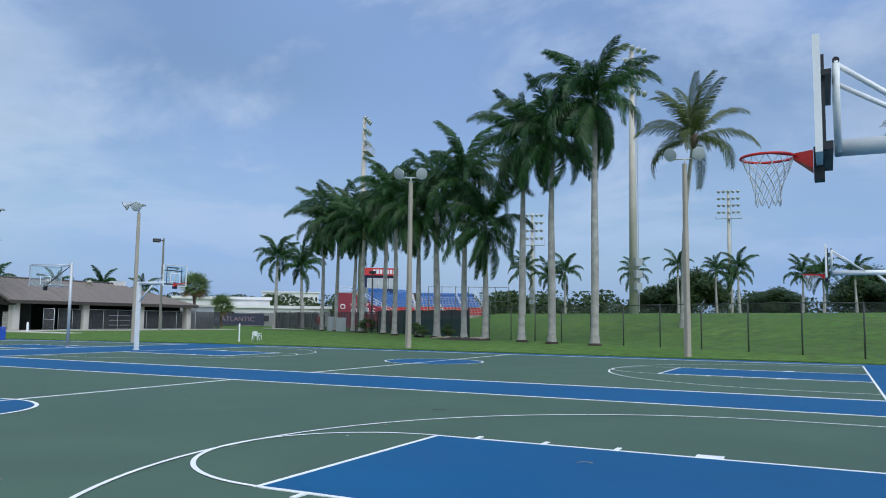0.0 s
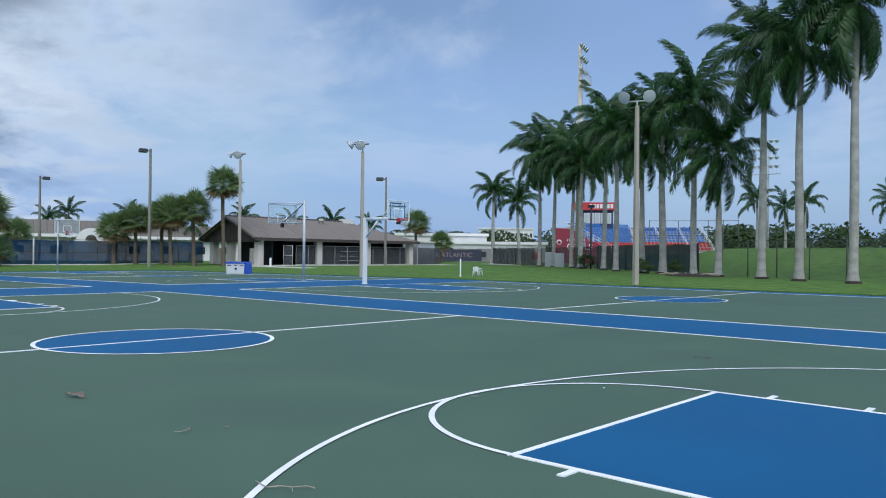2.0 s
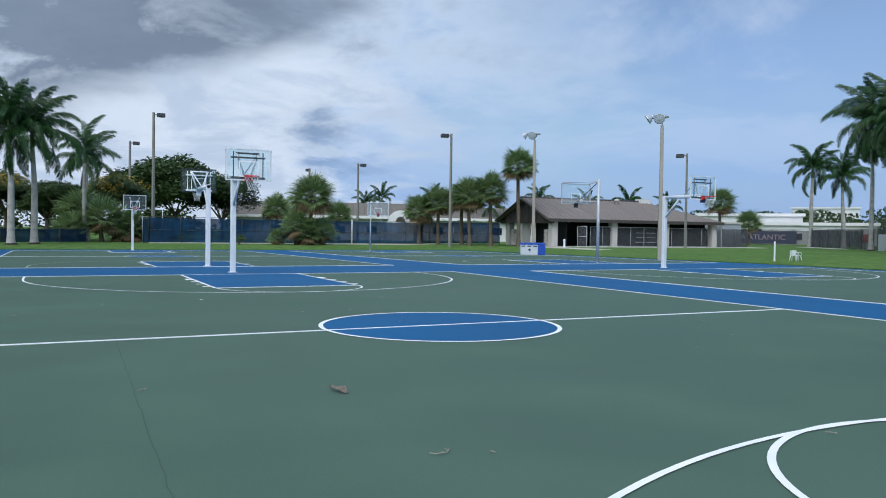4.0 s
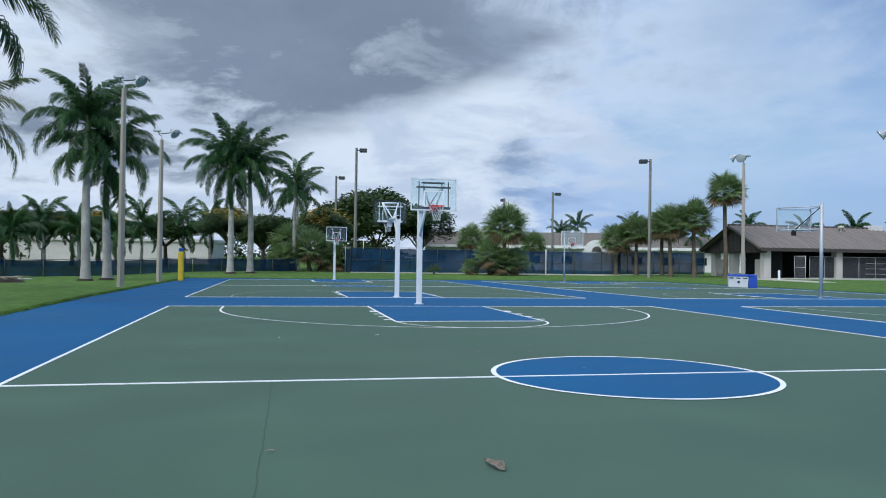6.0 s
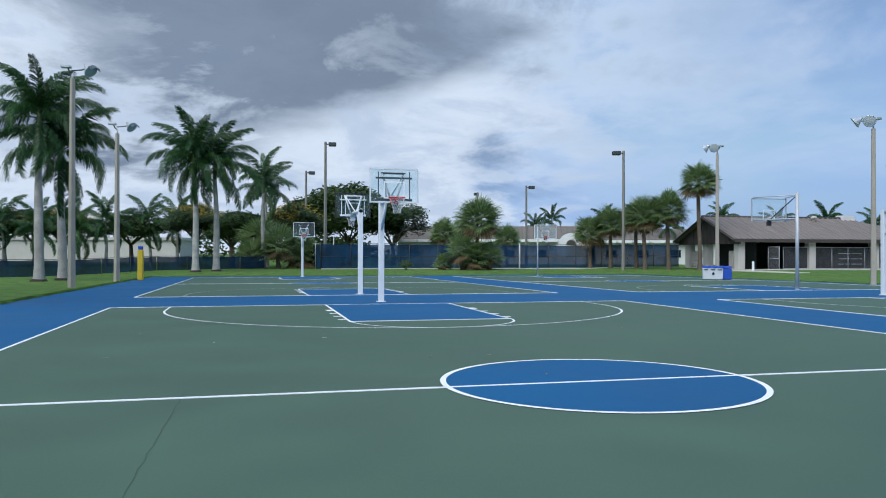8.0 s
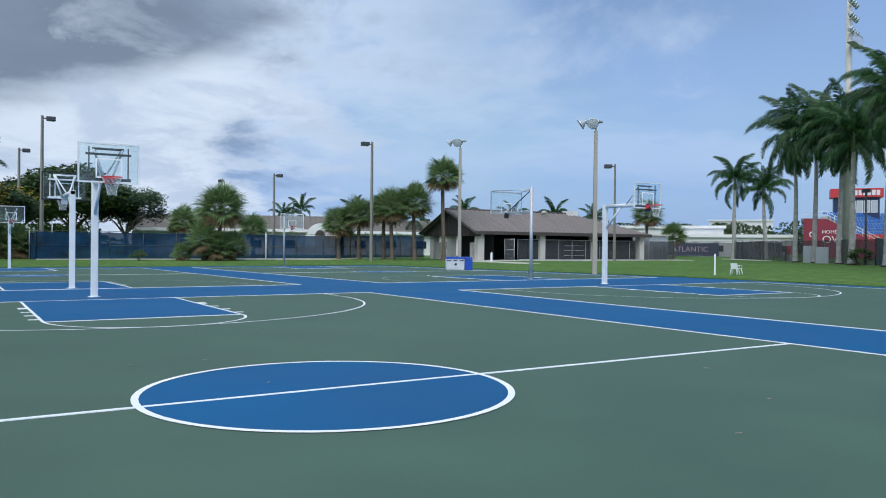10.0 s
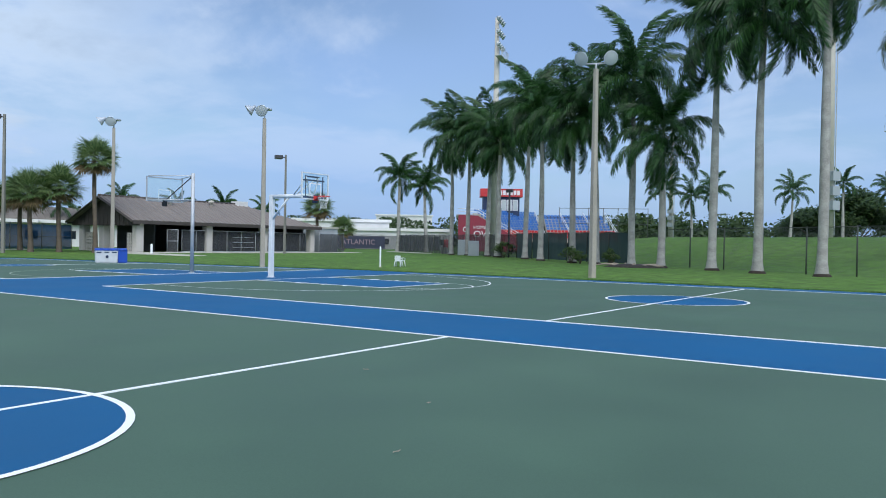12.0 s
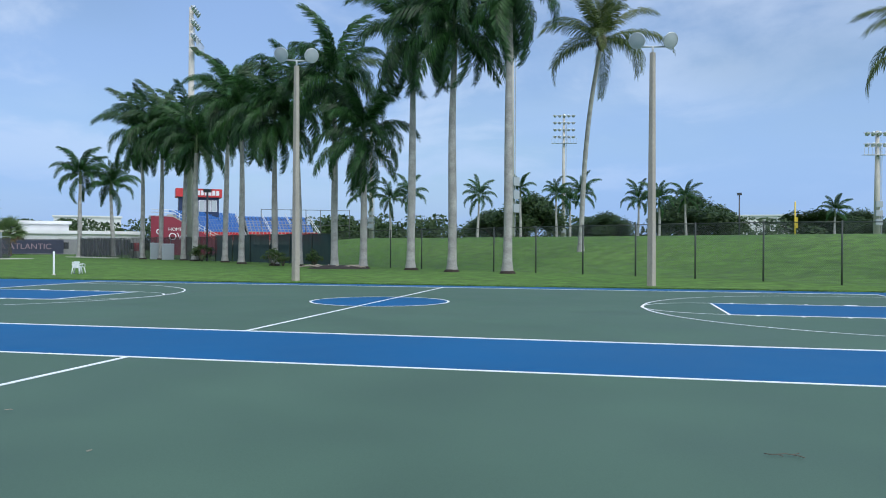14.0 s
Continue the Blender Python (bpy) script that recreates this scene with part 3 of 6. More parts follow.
def pole_shaft(t, h):
    bm = bm_new()
    tube(bm, [(0, 0, -0.2), (0, 0, h - 0.35)], [0.185, 0.125], 4)
    bmesh.ops.bevel(bm, geom=[e for e in bm.edges if abs(e.verts[0].co.z - e.verts[1].co.z) > 1], offset=0.025, segments=1, affect="EDGES")
    part("pole", bm, CONC, t)
    bm = bm_new()
    tube(bm, [(0, 0, h - 0.40), (0, 0, h - 0.10)], 0.04, 8)
    part("mast_cap", bm, GALV, t)


def court_pole(x, y, z, h, turn, spread=0.62, splay=24):
    """A tapered square concrete pole with two floodlights on a cross bar."""
    t = thing("court_light_pole", "tapered concrete light pole with two round floodlights", "light pole", "light poles round the courts", at=pose(x, y, z, 0, 0, turn))
    pole_shaft(t, h)
    bm = bm_new()
    tube(bm, [(-spread, 0, h - 0.12), (spread, 0, h - 0.12)], 0.035, 8)
    part("cross_bar", bm, GALV, t)
    for s in (-1, 1):
        floodlight(t, pose(s * spread, -0.20, h + 0.06, 0, 0, s * splay), 22)
        bm = bm_new()
        box(bm, s * spread - 0.14, 0.16, h + 0.10, s * spread + 0.14, 0.46, h + 0.26)
        bmesh.ops.bevel(bm, geom=bm.edges[:], offset=0.02, segments=1, affect="EDGES")
        part("ballast_box", bm, LAMPW, t)
        bm = bm_new()
        tube(bm, [(s * spread, 0, h - 0.12), (s * spread, 0.10, h + 0.02), (s * spread, 0.24, h + 0.11)], 0.022, 6)
        part("yoke", bm, GALV, t)
    return t


def arm_pole(x, y, z, h, turn, lamps):
    """A concrete pole whose lamps reach out over the court on a bent bracket; lamps: x, y, turn, tilt."""
    n = "two bell-shaped floodlights" if len(lamps) > 1 else "one hooded floodlight"
    t = thing("court_light_pole", f"tapered concrete light pole with {n} on a bracket", "light pole", "light poles round the courts", at=pose(x, y, z, 0, 0, turn))
    pole_shaft(t, h)
    bm = bm_new()
    tube(bm, [(0, 0, h - 0.12), (0.02, 0.12, h - 0.05), (0.02, 0.20, h + 0.12)], 0.032, 8)
    part("bracket", bm, LAMPD, t)
    bm = bm_new()
    box(bm, -0.15, 0.06, h + 0.13, 0.15, 0.48, h + 0.25)
    bmesh.ops.bevel(bm, geom=bm.edges[:], offset=0.02, segments=1, affect="EDGES")
    part("ballast_box", bm, LAMPW, t)
    for lx, ly, yaw, tilt in lamps:
        bm = bm_new()
        tube(bm, [(0, 0.04, h + 0.02), (lx * 0.5, ly * 0.5, h + 0.06), (lx, ly + 0.20, h + 0.12)], 0.028, 8)
        part("arm", bm, LAMPD, t)
        floodlight(t, pose(lx, ly, h + 0.02, 0, 0, yaw), tilt, len(lamps) == 1)
    return t


court_pole(7.58, 29.2, 0.05, 9.2, 8)
court_pole(-6.85, 29.15, 0.08, 9.3, 20)
for px, py, pz, ph in ((-24.9, 27.0, 0.0, 8.3), (-38.9, 27.2, -0.02, 8.8)):
    arm_pole(px, py, pz, ph, 10, ((-0.58, -0.62, -50, 34), (0.02, -0.30, 38, 20)))
arm_pole(-29.6, -11.75, -0.05, 9.75, 178, ((-0.08, -0.78, -32, 40),))
arm_pole(-38.9, -11.30, -0.1, 8.75, 178, ((-0.08, -0.78, -32, 40),))


def shoebox(x, y, z, h, turn, r=0.13):
    t = thing("street_lamp", "tall concrete pole with one dark box lamp", "street lamp", "box lamps behind the courts", at=pose(x, y, z, 0, 0, turn))
    bm = bm_new()
    tube(bm, [(0, 0, -0.3), (0, 0, h)], [r * 1.4, r * 0.9], 4)
    part("pole", bm, POLEG, t)
    bm = bm_new()
    tube(bm, [(0, 0, h - 0.25), (-0.45, 0, h - 0.2)], 0.05, 6)
    part("arm", bm, LAMPD, t)
    bm = bm_new()
    box(bm, -1.05, -0.28, h - 0.42, -0.30, 0.28, h - 0.06)
    bmesh.ops.bevel(bm, geom=bm.edges[:], offset=0.04, segments=1, affect="EDGES")
    head = part("lamp_head", bm, LAMPD, t)
    bm = bm_new()
    box(bm, -0.98, -0.22, h - 0.435, -0.40, 0.22, h - 0.422)
    part("lens", bm, LENS, head)


shoebox(-68.4, 3.2, 0.0, 12.5, -95)
shoebox(-85.5, 2.5, 0.0, 11.4, -95)
shoebox(-58.4, 30.1, 0.05, 11.2, 80)
shoebox(-84.6, 30.0, 0.0, 10.2, -100)
shoebox(-96.2, 27.0, 0.0, 10.2, 0)
shoebox(-47.8, 51.1, 0.1, 9.5, 53, 0.10)


def tower(x, y, z, h, turn, rows, cols, platform=True, width=3.2):
    """A tall concrete stadium mast with rows of lamps."""
    t = thing("stadium_light_tower", "tall pale concrete mast with rows of stadium lamps", "light tower", "stadium light towers", at=pose(x, y, z, 0, 0, turn))
    bm = bm_new()
    tube(bm, [(0, 0, -0.5), (0, 0, h)], [0.42, 0.21], 12)
    part("mast", bm, CONCP, t)
    lamp = bm_new()
    lathe(lamp, [(0.07, 0.34), (0.20, 0.24), (0.30, 0.04), (0.31, 0.0), (0.0, 0.03)], 10)
    lamp = mesh_of("stadium_lamp", lamp, LAMPW)
    for r in range(rows):
        zz = h - 0.3 - r * 1.35
        bm = bm_new()
        box(bm, -width / 2, -0.36, zz - 0.06, width / 2, -0.28, zz + 0.06)
        bar = part("cross_arm", bm, GALV, t)
        for c in range(cols):
            ob = part("lamp", lamp, LAMPW, bar)
            ob.matrix_basis = pose(-width / 2 + width * (c + 0.5) / cols, -0.5, zz - 0.15, -55, 0, 0)
    if platform:
        zz = h - 0.3 - rows * 1.35
        bm = bm_new()
        box(bm, -width * 0.55, -0.9, zz - 0.05, width * 0.55, -0.2, zz)
        for k in range(9):
            xx = -width * 0.55 + width * 1.1 * k / 8
            box(bm, xx - 0.02, -0.9, zz, xx + 0.02, -0.86, zz + 0.9)
        box(bm, -width * 0.55, -0.9, zz + 0.88, width * 0.55, -0.86, zz + 0.93)
        part("service_platform", bm, GALV, t)
    bm = bm_new()
    for k in range(int(h / 0.45)):
        box(bm, 0.44, -0.2, 0.4 + k * 0.45, 0.48, 0.2, 0.43 + k * 0.45)
    box(bm, 0.44, -0.22, 0.3, 0.50, -0.18, h - 2)
    box(bm, 0.44, 0.18, 0.3, 0.50, 0.22, h - 2)
    part("ladder", bm, GALV, t)
    bm = bm_new()
    for k in range(3):
        box(bm, -0.45, -0.75, 2.2 + 1.1 * k, 0.35, -0.45, 2.9 + 1.1 * k)
    part("switch_box", bm, SHED, t)


tower(-35.05, 68.95, 0.1, 25.2, 108, 3, 4)
tower(-2.25, 62.8, 2.2, 24.9, 60, 4, 4, False)
tower(-33.1, 122.0, 2.4, 18.2, 10, 4, 5, True, 4.2)
tower(-3.35, 151.6, 2.3, 25.3, 10, 4, 5, True, 4.4)
tower(37.8, 103.3, 2.3, 13.8, 10, 2, 5, True, 3.6)

# ---- palms ----
rnd = random.Random(7)


def frond_mesh(name, length, sag, leaf, stations, material, seed, width=0.055, plume=1.0):
    """A feather leaf: a bent midrib with two rows of hanging leaflets. It grows along +x from the origin."""
    rn = random.Random(seed)
    bm = bm_new()
    pts = []
    p, ang = Vector((0, 0, 0)), radians(8)
    n = 16
    for k in range(n + 1):
        pts.append(p.copy())
        p = p + Vector((math.cos(ang), 0, math.sin(ang))) * length / n
        ang -= sag / n * (0.35 + 1.35 * k / n)
    tube(bm, pts, [0.045 - 0.038 * k / n for k in range(n + 1)], 3, False)
    for k in range(stations):
        s = 0.10 + 0.90 * (k + rn.random() * 0.6) / stations
        i = min(int(s * n), n - 1)
        c = pts[i].lerp(pts[i + 1], s * n - i)
        d = (pts[i + 1] - pts[i]).normalized()
        up = Vector((-d.z, 0, d.x))
        size = leaf * (0.28 + 0.72 * math.sin(math.pi * min(1.0, 0.15 + 0.78 * s))) * (0.85 + 0.3 * rn.random())
        for side in (-1, 1):
            lift = rn.uniform(-0.55, 0.60) * plume
            out = (d * (0.50 + 0.40 * s) + Vector((0, side, 0)) * (0.78 - 0.28 * s) + up * lift).normalized()
            mid = c + out * size * 0.42
            droop = rn.uniform(0.75, 1.35) * (0.6 + 0.4 * plume)
            bend = (out * 0.55 + Vector((0, 0, -droop))).normalized()
            low = mid + bend * size * 0.34
            tip = low + (bend * 0.6 + Vector((0, 0, -0.7))).normalized() * size * 0.26
            w = d * width * 0.5
            va, vb = bm.verts.new(c - w * 0.6), bm.verts.new(c + w * 0.6)
            vc, vd = bm.verts.new(mid + w), bm.verts.new(mid - w)
            ve, vf = bm.verts.new(low + w * 0.7), bm.verts.new(low - w * 0.7)
            vg = bm.verts.new(tip)
            bm.faces.new((va, vb, vc, vd))
            bm.faces.new((vd, vc, ve, vf))
            bm.faces.new((vf, ve, vg))
    return mesh_of(name, bm, material, False)


ROYAL = [frond_mesh("royal_frond", 4.2, s, 0.92, 132, FROND, k, 0.052) for k, s in enumerate((1.25, 1.8, 2.3))]
HANG = [frond_mesh("royal_frond_hanging", 3.9, s, 0.80, 124, FROND, 20 + k, 0.052) for k, s in enumerate((1.3, 1.9))]
COCO = [frond_mesh("coconut_frond", 4.3, s, 0.95, 84, FRONDY, 40 + k, 0.048, 0.35) for k, s in enumerate((1.0, 1.5, 2.0))]


def trunk_mesh(h, r0, r1, bulge, bend, n=12):
    bm = bm_new()
    pts, rad = [], []
    for k in range(19):
        s = k / 18
        flare = 0.70 * r0 * math.exp(-s * h / 0.55)
        pts.append((bend[0] * s * s + 0.03 * math.sin(7 * s), bend[1] * s * s + 0.03 * math.cos(5 * s), -0.15 + s * (h + 0.15)))
        rad.append(r0 + (r1 - r0) * s + bulge * math.sin(math.pi * min(1, s * 1.3)) + flare)
    tube(bm, pts, rad, n, False)
    return bm


def royal(x, y, z, h, label="royal palm with grey ringed trunk and dark green fronds", group="royal palms along the lawn", r=0.25, size=1.0, seed=0, skirt=True, n=18, hang=8):
    rn = random.Random(seed)
    t = thing("royal_palm", label, "palm tree", group, at=pose(x, y, z, 0, 0, rn.uniform(0, 360)))
    bend = (rn.uniform(-0.25, 0.25), rn.uniform(-0.25, 0.25))
    part("trunk", trunk_mesh(h, r, r * 0.72, r * 0.16, bend), TRUNK, t)
    bm = bm_new()
    top = Vector((bend[0], bend[1], h))
    tube(bm, [top + Vector((0, 0, -0.05)), top + Vector((0, 0, 0.5)), top + Vector((0, 0, 1.1)), top + Vector((0, 0, 1.7))], [r * 0.74, r * 0.85, r * 0.55, r * 0.3], 10, False)
    part("crownshaft", bm, SHAFT, t)
    top.z += 1.45
    for k in range(n):
        f = k / n
        az = 137.5 * k + rn.uniform(-14, 14)
        tilt = 74 - 82 * f + rn.uniform(-8, 8)
        ob = part("frond", ROYAL[0 if f < 0.3 else (1 if f < 0.65 else 2)], FROND, t)
        s = size * rn.uniform(0.88, 1.08)
        ob.matrix_basis = Matrix.Translation(top + Vector((0, 0, -0.35 * f))) @ pose(0, 0, 0, rn.uniform(-25, 25), -tilt, az) @ Matrix.Scale(s, 4)
    for k in range(hang):
        az = 137.5 * k + 40 + rn.uniform(-25, 25)
        ob = part("frond", HANG[k % 2], FROND, t)
        ob.matrix_basis = Matrix.Translation(top + Vector((0, 0, -0.4))) @ pose(0, 0, 0, rn.uniform(-30, 30), rn.uniform(16, 66), az) @ Matrix.Scale(size * rn.uniform(0.9, 1.08), 4)
    if skirt:
        bm = bm_new()
        lathe(bm, [(r * 1.3, 0.15), (r * 1.75, 0.11), (r * 2.05, 0.0), (r * 2.05, -0.15)], 14)
        for v in bm.verts:
            v.co.x *= 1 + 0.12 * noise.noise((v.co.x * 3, v.co.y * 3, seed))
        part("mulch_mound", bm, MULCH, t)
    return t


def coconut(x, y, z, h, bend, size=1.0, seed=0, n=20, group="coconut palms"):
    rn = random.Random(seed)
    t = thing("coconut_palm", "leaning coconut palm with yellow green fronds", "palm tree", group, at=pose(x, y, z))
    part("trunk", trunk_mesh(h, 0.17, 0.12, 0.0, bend), TRUNK, t)
    top = Vector((bend[0], bend[1], h))
    bm = bm_new()
    lathe(bm, [(0.11, -0.7), (0.34, -0.25), (0.30, 0.15), (0.08, 0.4)], 10, Matrix.Translation(top))
    part("crown_heart", bm, BARK, t, "brown fibrous crown heart")
    for k in range(n):
        f = k / n
        ob = part("frond", COCO[0 if f < 0.35 else (1 if f < 0.7 else 2)], FRONDY, t)
        ob.matrix_basis = Matrix.Translation(top) @ pose(0, 0, 0, rn.uniform(-20, 20), -(84 - 105 * f + rn.uniform(-8, 8)), 137.5 * k + rn.uniform(-12, 12)) @ Matrix.Scale(size * rn.uniform(0.88, 1.05), 4)
    return t


# row along the north lawn: x, y, trunk height, size, seed
for x, y, h, s, k in ((0.91, 38.0, 13.7, 1.11, 1), (-2.4, 39.9, 12.3, 1.08, 2), (-5.3, 42.3, 12.5, 1.08, 3), (-8.88, 44.4, 7.1, 1.0, 4), (-11.55, 46.5, 11.0, 1.12, 5),
                      (-17.15, 49.6, 9.1, 1.05, 6), (-21.9, 54.0, 10.7, 1.07, 7), (-25.3, 57.75, 12.4, 1.10, 8), (-33.3, 64.8, 11.2, 1.17, 9), (-37.1, 67.1, 11.6, 1.2, 10), (-40.7, 69.5, 11.8, 1.2, 11)):
    royal(x, y, ground_z(x, y), h, size=s, seed=k, r=0.215 if k < 4 else 0.205, hang=10 if k < 6 else 13)
for x, y, h, k in ((-30.7, 62.3, 9.8, 14), (-15.1, 48.9, 10.6, 15)):
    royal(x, y, ground_z(x, y), h, size=1.08, seed=k, n=15, hang=5)
royal(-58.8, 83.5, 0.2, 9.0, size=1.02, seed=21, hang=2, skirt=False)
royal(-56.3, 86.6, 0.2, 7.8, size=1.0, seed=22, hang=2, skirt=False)
for x, y, h, s, k in ((-40.6, -15.75, 8.3, 1.0, 31), (-42.9, -15.0, 6.6, 1.0, 32), (-58.9, -8.3, 8.1, 1.12, 33), (-60.1, -6.7, 7.8, 1.08, 34)):
    royal(x, y, ground_z(x, y), h, size=s, seed=k, hang=4, r=0.24)
royal(-15.9, -14.4, ground_z(-15.9, -14.4), 8.2, seed=41, size=1.05, hang=6)
coconut(4.1, 49.5, ground_z(4.1, 49.5) - 0.1, 13.1, (1.3, -2.2), 1.1, 51)
coconut(20.0, 34.5, ground_z(20.0, 34.5), 9.3, (-0.5, -1.0), 1.0, 52)
coconut(-26.4, -18.6, ground_z(-26.4, -18.6), 6.9, (0.6, 0.8), 1.0, 53)
# far palms behind the bank and the houses: x, y, z, trunk height, size
for k, (x, y, z, h, s) in enumerate(((-3.0, 128, 2.2, 7.0, 0.95), (-14.5, 118, 2.2, 6.2, 1.0), (-8.5, 124, 2.2, 7.6, 0.9), (-1.0, 132, 2.2, 6.0, 0.9), (1.5, 118, 2.2, 6.6, 0.95), (10, 126, 2.2, 6.0, 1.0),
                                     (13, 121, 2.2, 5.6, 1.05), (17.5, 128, 2.2, 6.4, 0.9), (45, 150, 2.2, 5.2, 1.0), (-24, 112, 1.0, 7.2, 1.05), (-28, 116, 1.0, 6.8, 1.0), (-33, 118, 1.0, 8.2, 1.1), (-70.7, -2.7, -0.1, 7.6, 1.0))):
    royal(x, y, z, h, "tall far palm with a dark green crown", "far palms", size=s * 0.86, seed=70 + k, n=12, hang=2, skirt=False, r=0.2)

# ---- fences ----


def fence(label, line, height, spacing, post_mat, screen=None, screen_top=None, wires=0.0, rail=True, mid=False, zfun=ground_z, post_r=0.035, name="chain_link_fence", side=1.0):
    """Posts, rails, woven wire and, where there is one, a fabric windscreen, along a line of plan points."""
    f = thing(name, label, "fence", kind="structure")
    pts = [Vector(p) for p in line]
    spots = []
    for a, b in zip(pts, pts[1:]):
        n = max(1, round((b - a).length / spacing))
        spots += [a.lerp(b, k / n) for k in range(n)]
    spots.append(pts[-1])
    pm = bm_new()
    tube(pm, [(0, 0, -0.3), (0, 0, height + 0.03), (0, 0, height + 0.06)], [post_r, post_r, post_r * 0.3], 6)
    pm = mesh_of("post", pm, post_mat)
    for s in spots:
        part("post", pm, post_mat, f).matrix_basis = pose(s.x, s.y, zfun(s.x, s.y))
    cloth = bm_new()
    wire = bm_new()
    rails = bm_new()
    top = screen_top or height
    for a, b in zip(spots, spots[1:]):
        za, zb = zfun(a.x, a.y), zfun(b.x, b.y)
        d = (b - a).normalized()
        nrm = Vector((-d.y, d.x, 0))
        A, B = Vector((a.x, a.y, za)), Vector((b.x, b.y, zb))
        if rail:
            tube(rails, [A + Vector((0, 0, height)), B + Vector((0, 0, height))], 0.022, 5)
        if mid:
            tube(rails, [A + Vector((0, 0, height * 0.5)), B + Vector((0, 0, height * 0.5))], 0.018, 5)
        if screen:
            n = 6
            rows = []
            for k in range(n + 1):
                p = A.lerp(B, k / n) - nrm * side * (0.06 + 0.03 * math.sin(k * 2.1 + a.x))
                sag = 0.05 * math.sin(math.pi * k / n)
                rows.append([cloth.verts.new(p + Vector((0, 0, 0.06))), cloth.verts.new(p + Vector((0, 0, top * 0.5)) - nrm * 0.03 * math.sin(k * 1.7 + a.y)), cloth.verts.new(p + Vector((0, 0, top - sag)))])
            for r, q in zip(rows, rows[1:]):
                cloth.faces.new((r[0], q[0], q[1], r[1]))
                cloth.faces.new((r[1], q[1], q[2], r[2]))
        if wires:
            L = (B - A).length
            m = int(L / wires)
            for k in range(-int(height / wires), m + 1):
                for s in (1, -1):
                    u0, u1 = (k * wires, k * wires + height) if s > 0 else (k * wires + height, k * wires)
                    z0, z1 = 0.04, height
                    lo, hi = (u0, u1)
                    # clip the slanted strand to the bay
                    t0, t1 = 0.0, 1.0
                    for edge, sign in ((0.0, 1), (L, -1)):
                        fa, fb = sign * (lo - edge), sign * (hi - edge)
                        if fa < 0 and fb < 0:
                            t0, t1 = 1.0, 0.0
                        elif fa < 0:
                            t0 = max(t0, fa / (fa - fb))
                        elif fb < 0:
                            t1 = min(t1, fa / (fa - fb))
                    if t1 - t0 < 0.02:
                        continue
                    P = [A.lerp(B, (lo + (hi - lo) * t) / L) + Vector((0, 0, z0 + (z1 - z0) * t)) for t in (t0, t1)]
                    w = d.to_3d() * 0.0035
                    vs = [wire.verts.new(q) for q in (P[0] - w, P[0] + w, P[1] + w, P[1] - w)]
                    wire.faces.new(vs)
    if rail or mid:
        part("rail", rails, post_mat, f)
    else:
        rails.free()
    if screen:
        part("windscreen", cloth, screen, f, "fabric windscreen", False)
    else:
        cloth.free()
    if wires:
        tagged(part("woven_wire", wire, WIRE, f, "", False), kind="stuff")
    else:
        wire.free()
    return f


fence("tall dark coated chain link fence before the grassy bank", [(14.75 - 2.52 * k, 31.1 + 1.774 * k) for k in range(-4, 12)], 2.44, 9.0, FENCE, wires=0.085, post_r=0.04)
fence("chain link fence covered with dark green windscreen fabric", [(-12.97, 50.61), (-28.1, 61.3)], 2.3, 3.0, FENCE, SCREENG)
fence("low grey mesh fence behind the palms", [(-28.1, 61.3), (-46.0, 73.6), (-56.0, 80.0)], 2.2, 3.0, FENCE, SCREENK)
fence("black chain link fence with grey mesh fabric", [(-56.0, 80.0), (-64.0, 101.5), (-92.0, 77.0)], 2.4, 3.2, FENCE, SCREENK, 2.3)
fence("tall tennis court fence with navy windscreen fabric", [(-66.5, 2.6), (-67.0, 20.0), (-67.0, 41.0)], 2.5, 3.0, FENCE, SCREENB, 2.42, mid=True, side=-1.0)
fence("side of the tennis court fence with navy windscreen", [(-66.5, 2.6), (-84.0, 1.0)], 2.5, 3.0, GALV, SCREENB, 2.35)
fence("low fence with navy windscreen fabric", [(-69.5, -2.6), (-60.5, -11.5), (-46.5, -22.0), (-36.0, -27.5)], 1.25, 3.0, FENCE, SCREENB, 1.22, mid=False)

# pale kerb along the foot of the tennis court fence
bm = bm_new()
for k in range(13):
    box(bm, -66.75, 2.6 + k * 3.0, -0.3, -66.45, 5.55 + k * 3.0, 0.10)
tagged(part("kerb", bm, CONCP), "pale concrete kerb along the tennis fence", "kerb", kind="structure")
for y in (22.6, 30.4):
    gp = thing("gate_post", "thick white gate post of the tennis fence", "post", "gate posts of the tennis fence", at=pose(-66.3, y, 0))
    bm = bm_new()
    tube(bm, [(0, 0, -0.2), (0, 0, 2.55), (0, 0, 2.62)], [0.07, 0.07, 0.03], 8)
    part("post", bm, WHITE, gp)
    bm = bm_new()
    for z in (0.5, 1.3, 2.1):
        box(bm, -0.09, -0.09, z, 0.09, 0.09, z + 0.06)
    part("hinge", bm, GALV, gp)

# banner on the far fence
ban = thing("fence_banner", "dark banner with pale capital letters tied to the fence", "banner", at=pose(-77.2, 88.9, 0.35, 0, 0, 41.0))
bm = bm_new()
rows = []
for k in range(25):
    px, py, dip = k * 0.387, -0.09 + 0.018 * math.sin(k * 0.9), 0.03 * math.sin(k * 0.5)
    rows.append([bm.verts.new(v) for v in ((px, py - 0.008, dip * 0.5), (px, py - 0.008, 1.9 - dip), (px, py + 0.008, 1.9 - dip), (px, py + 0.008, dip * 0.5))])
for r, q in zip(rows, rows[1:]):
    for j in range(4):
        bm.faces.new((r[j], q[j], q[(j + 1) % 4], r[(j + 1) % 4]))
bm.faces.new(rows[0]), bm.faces.new(rows[-1][::-1])
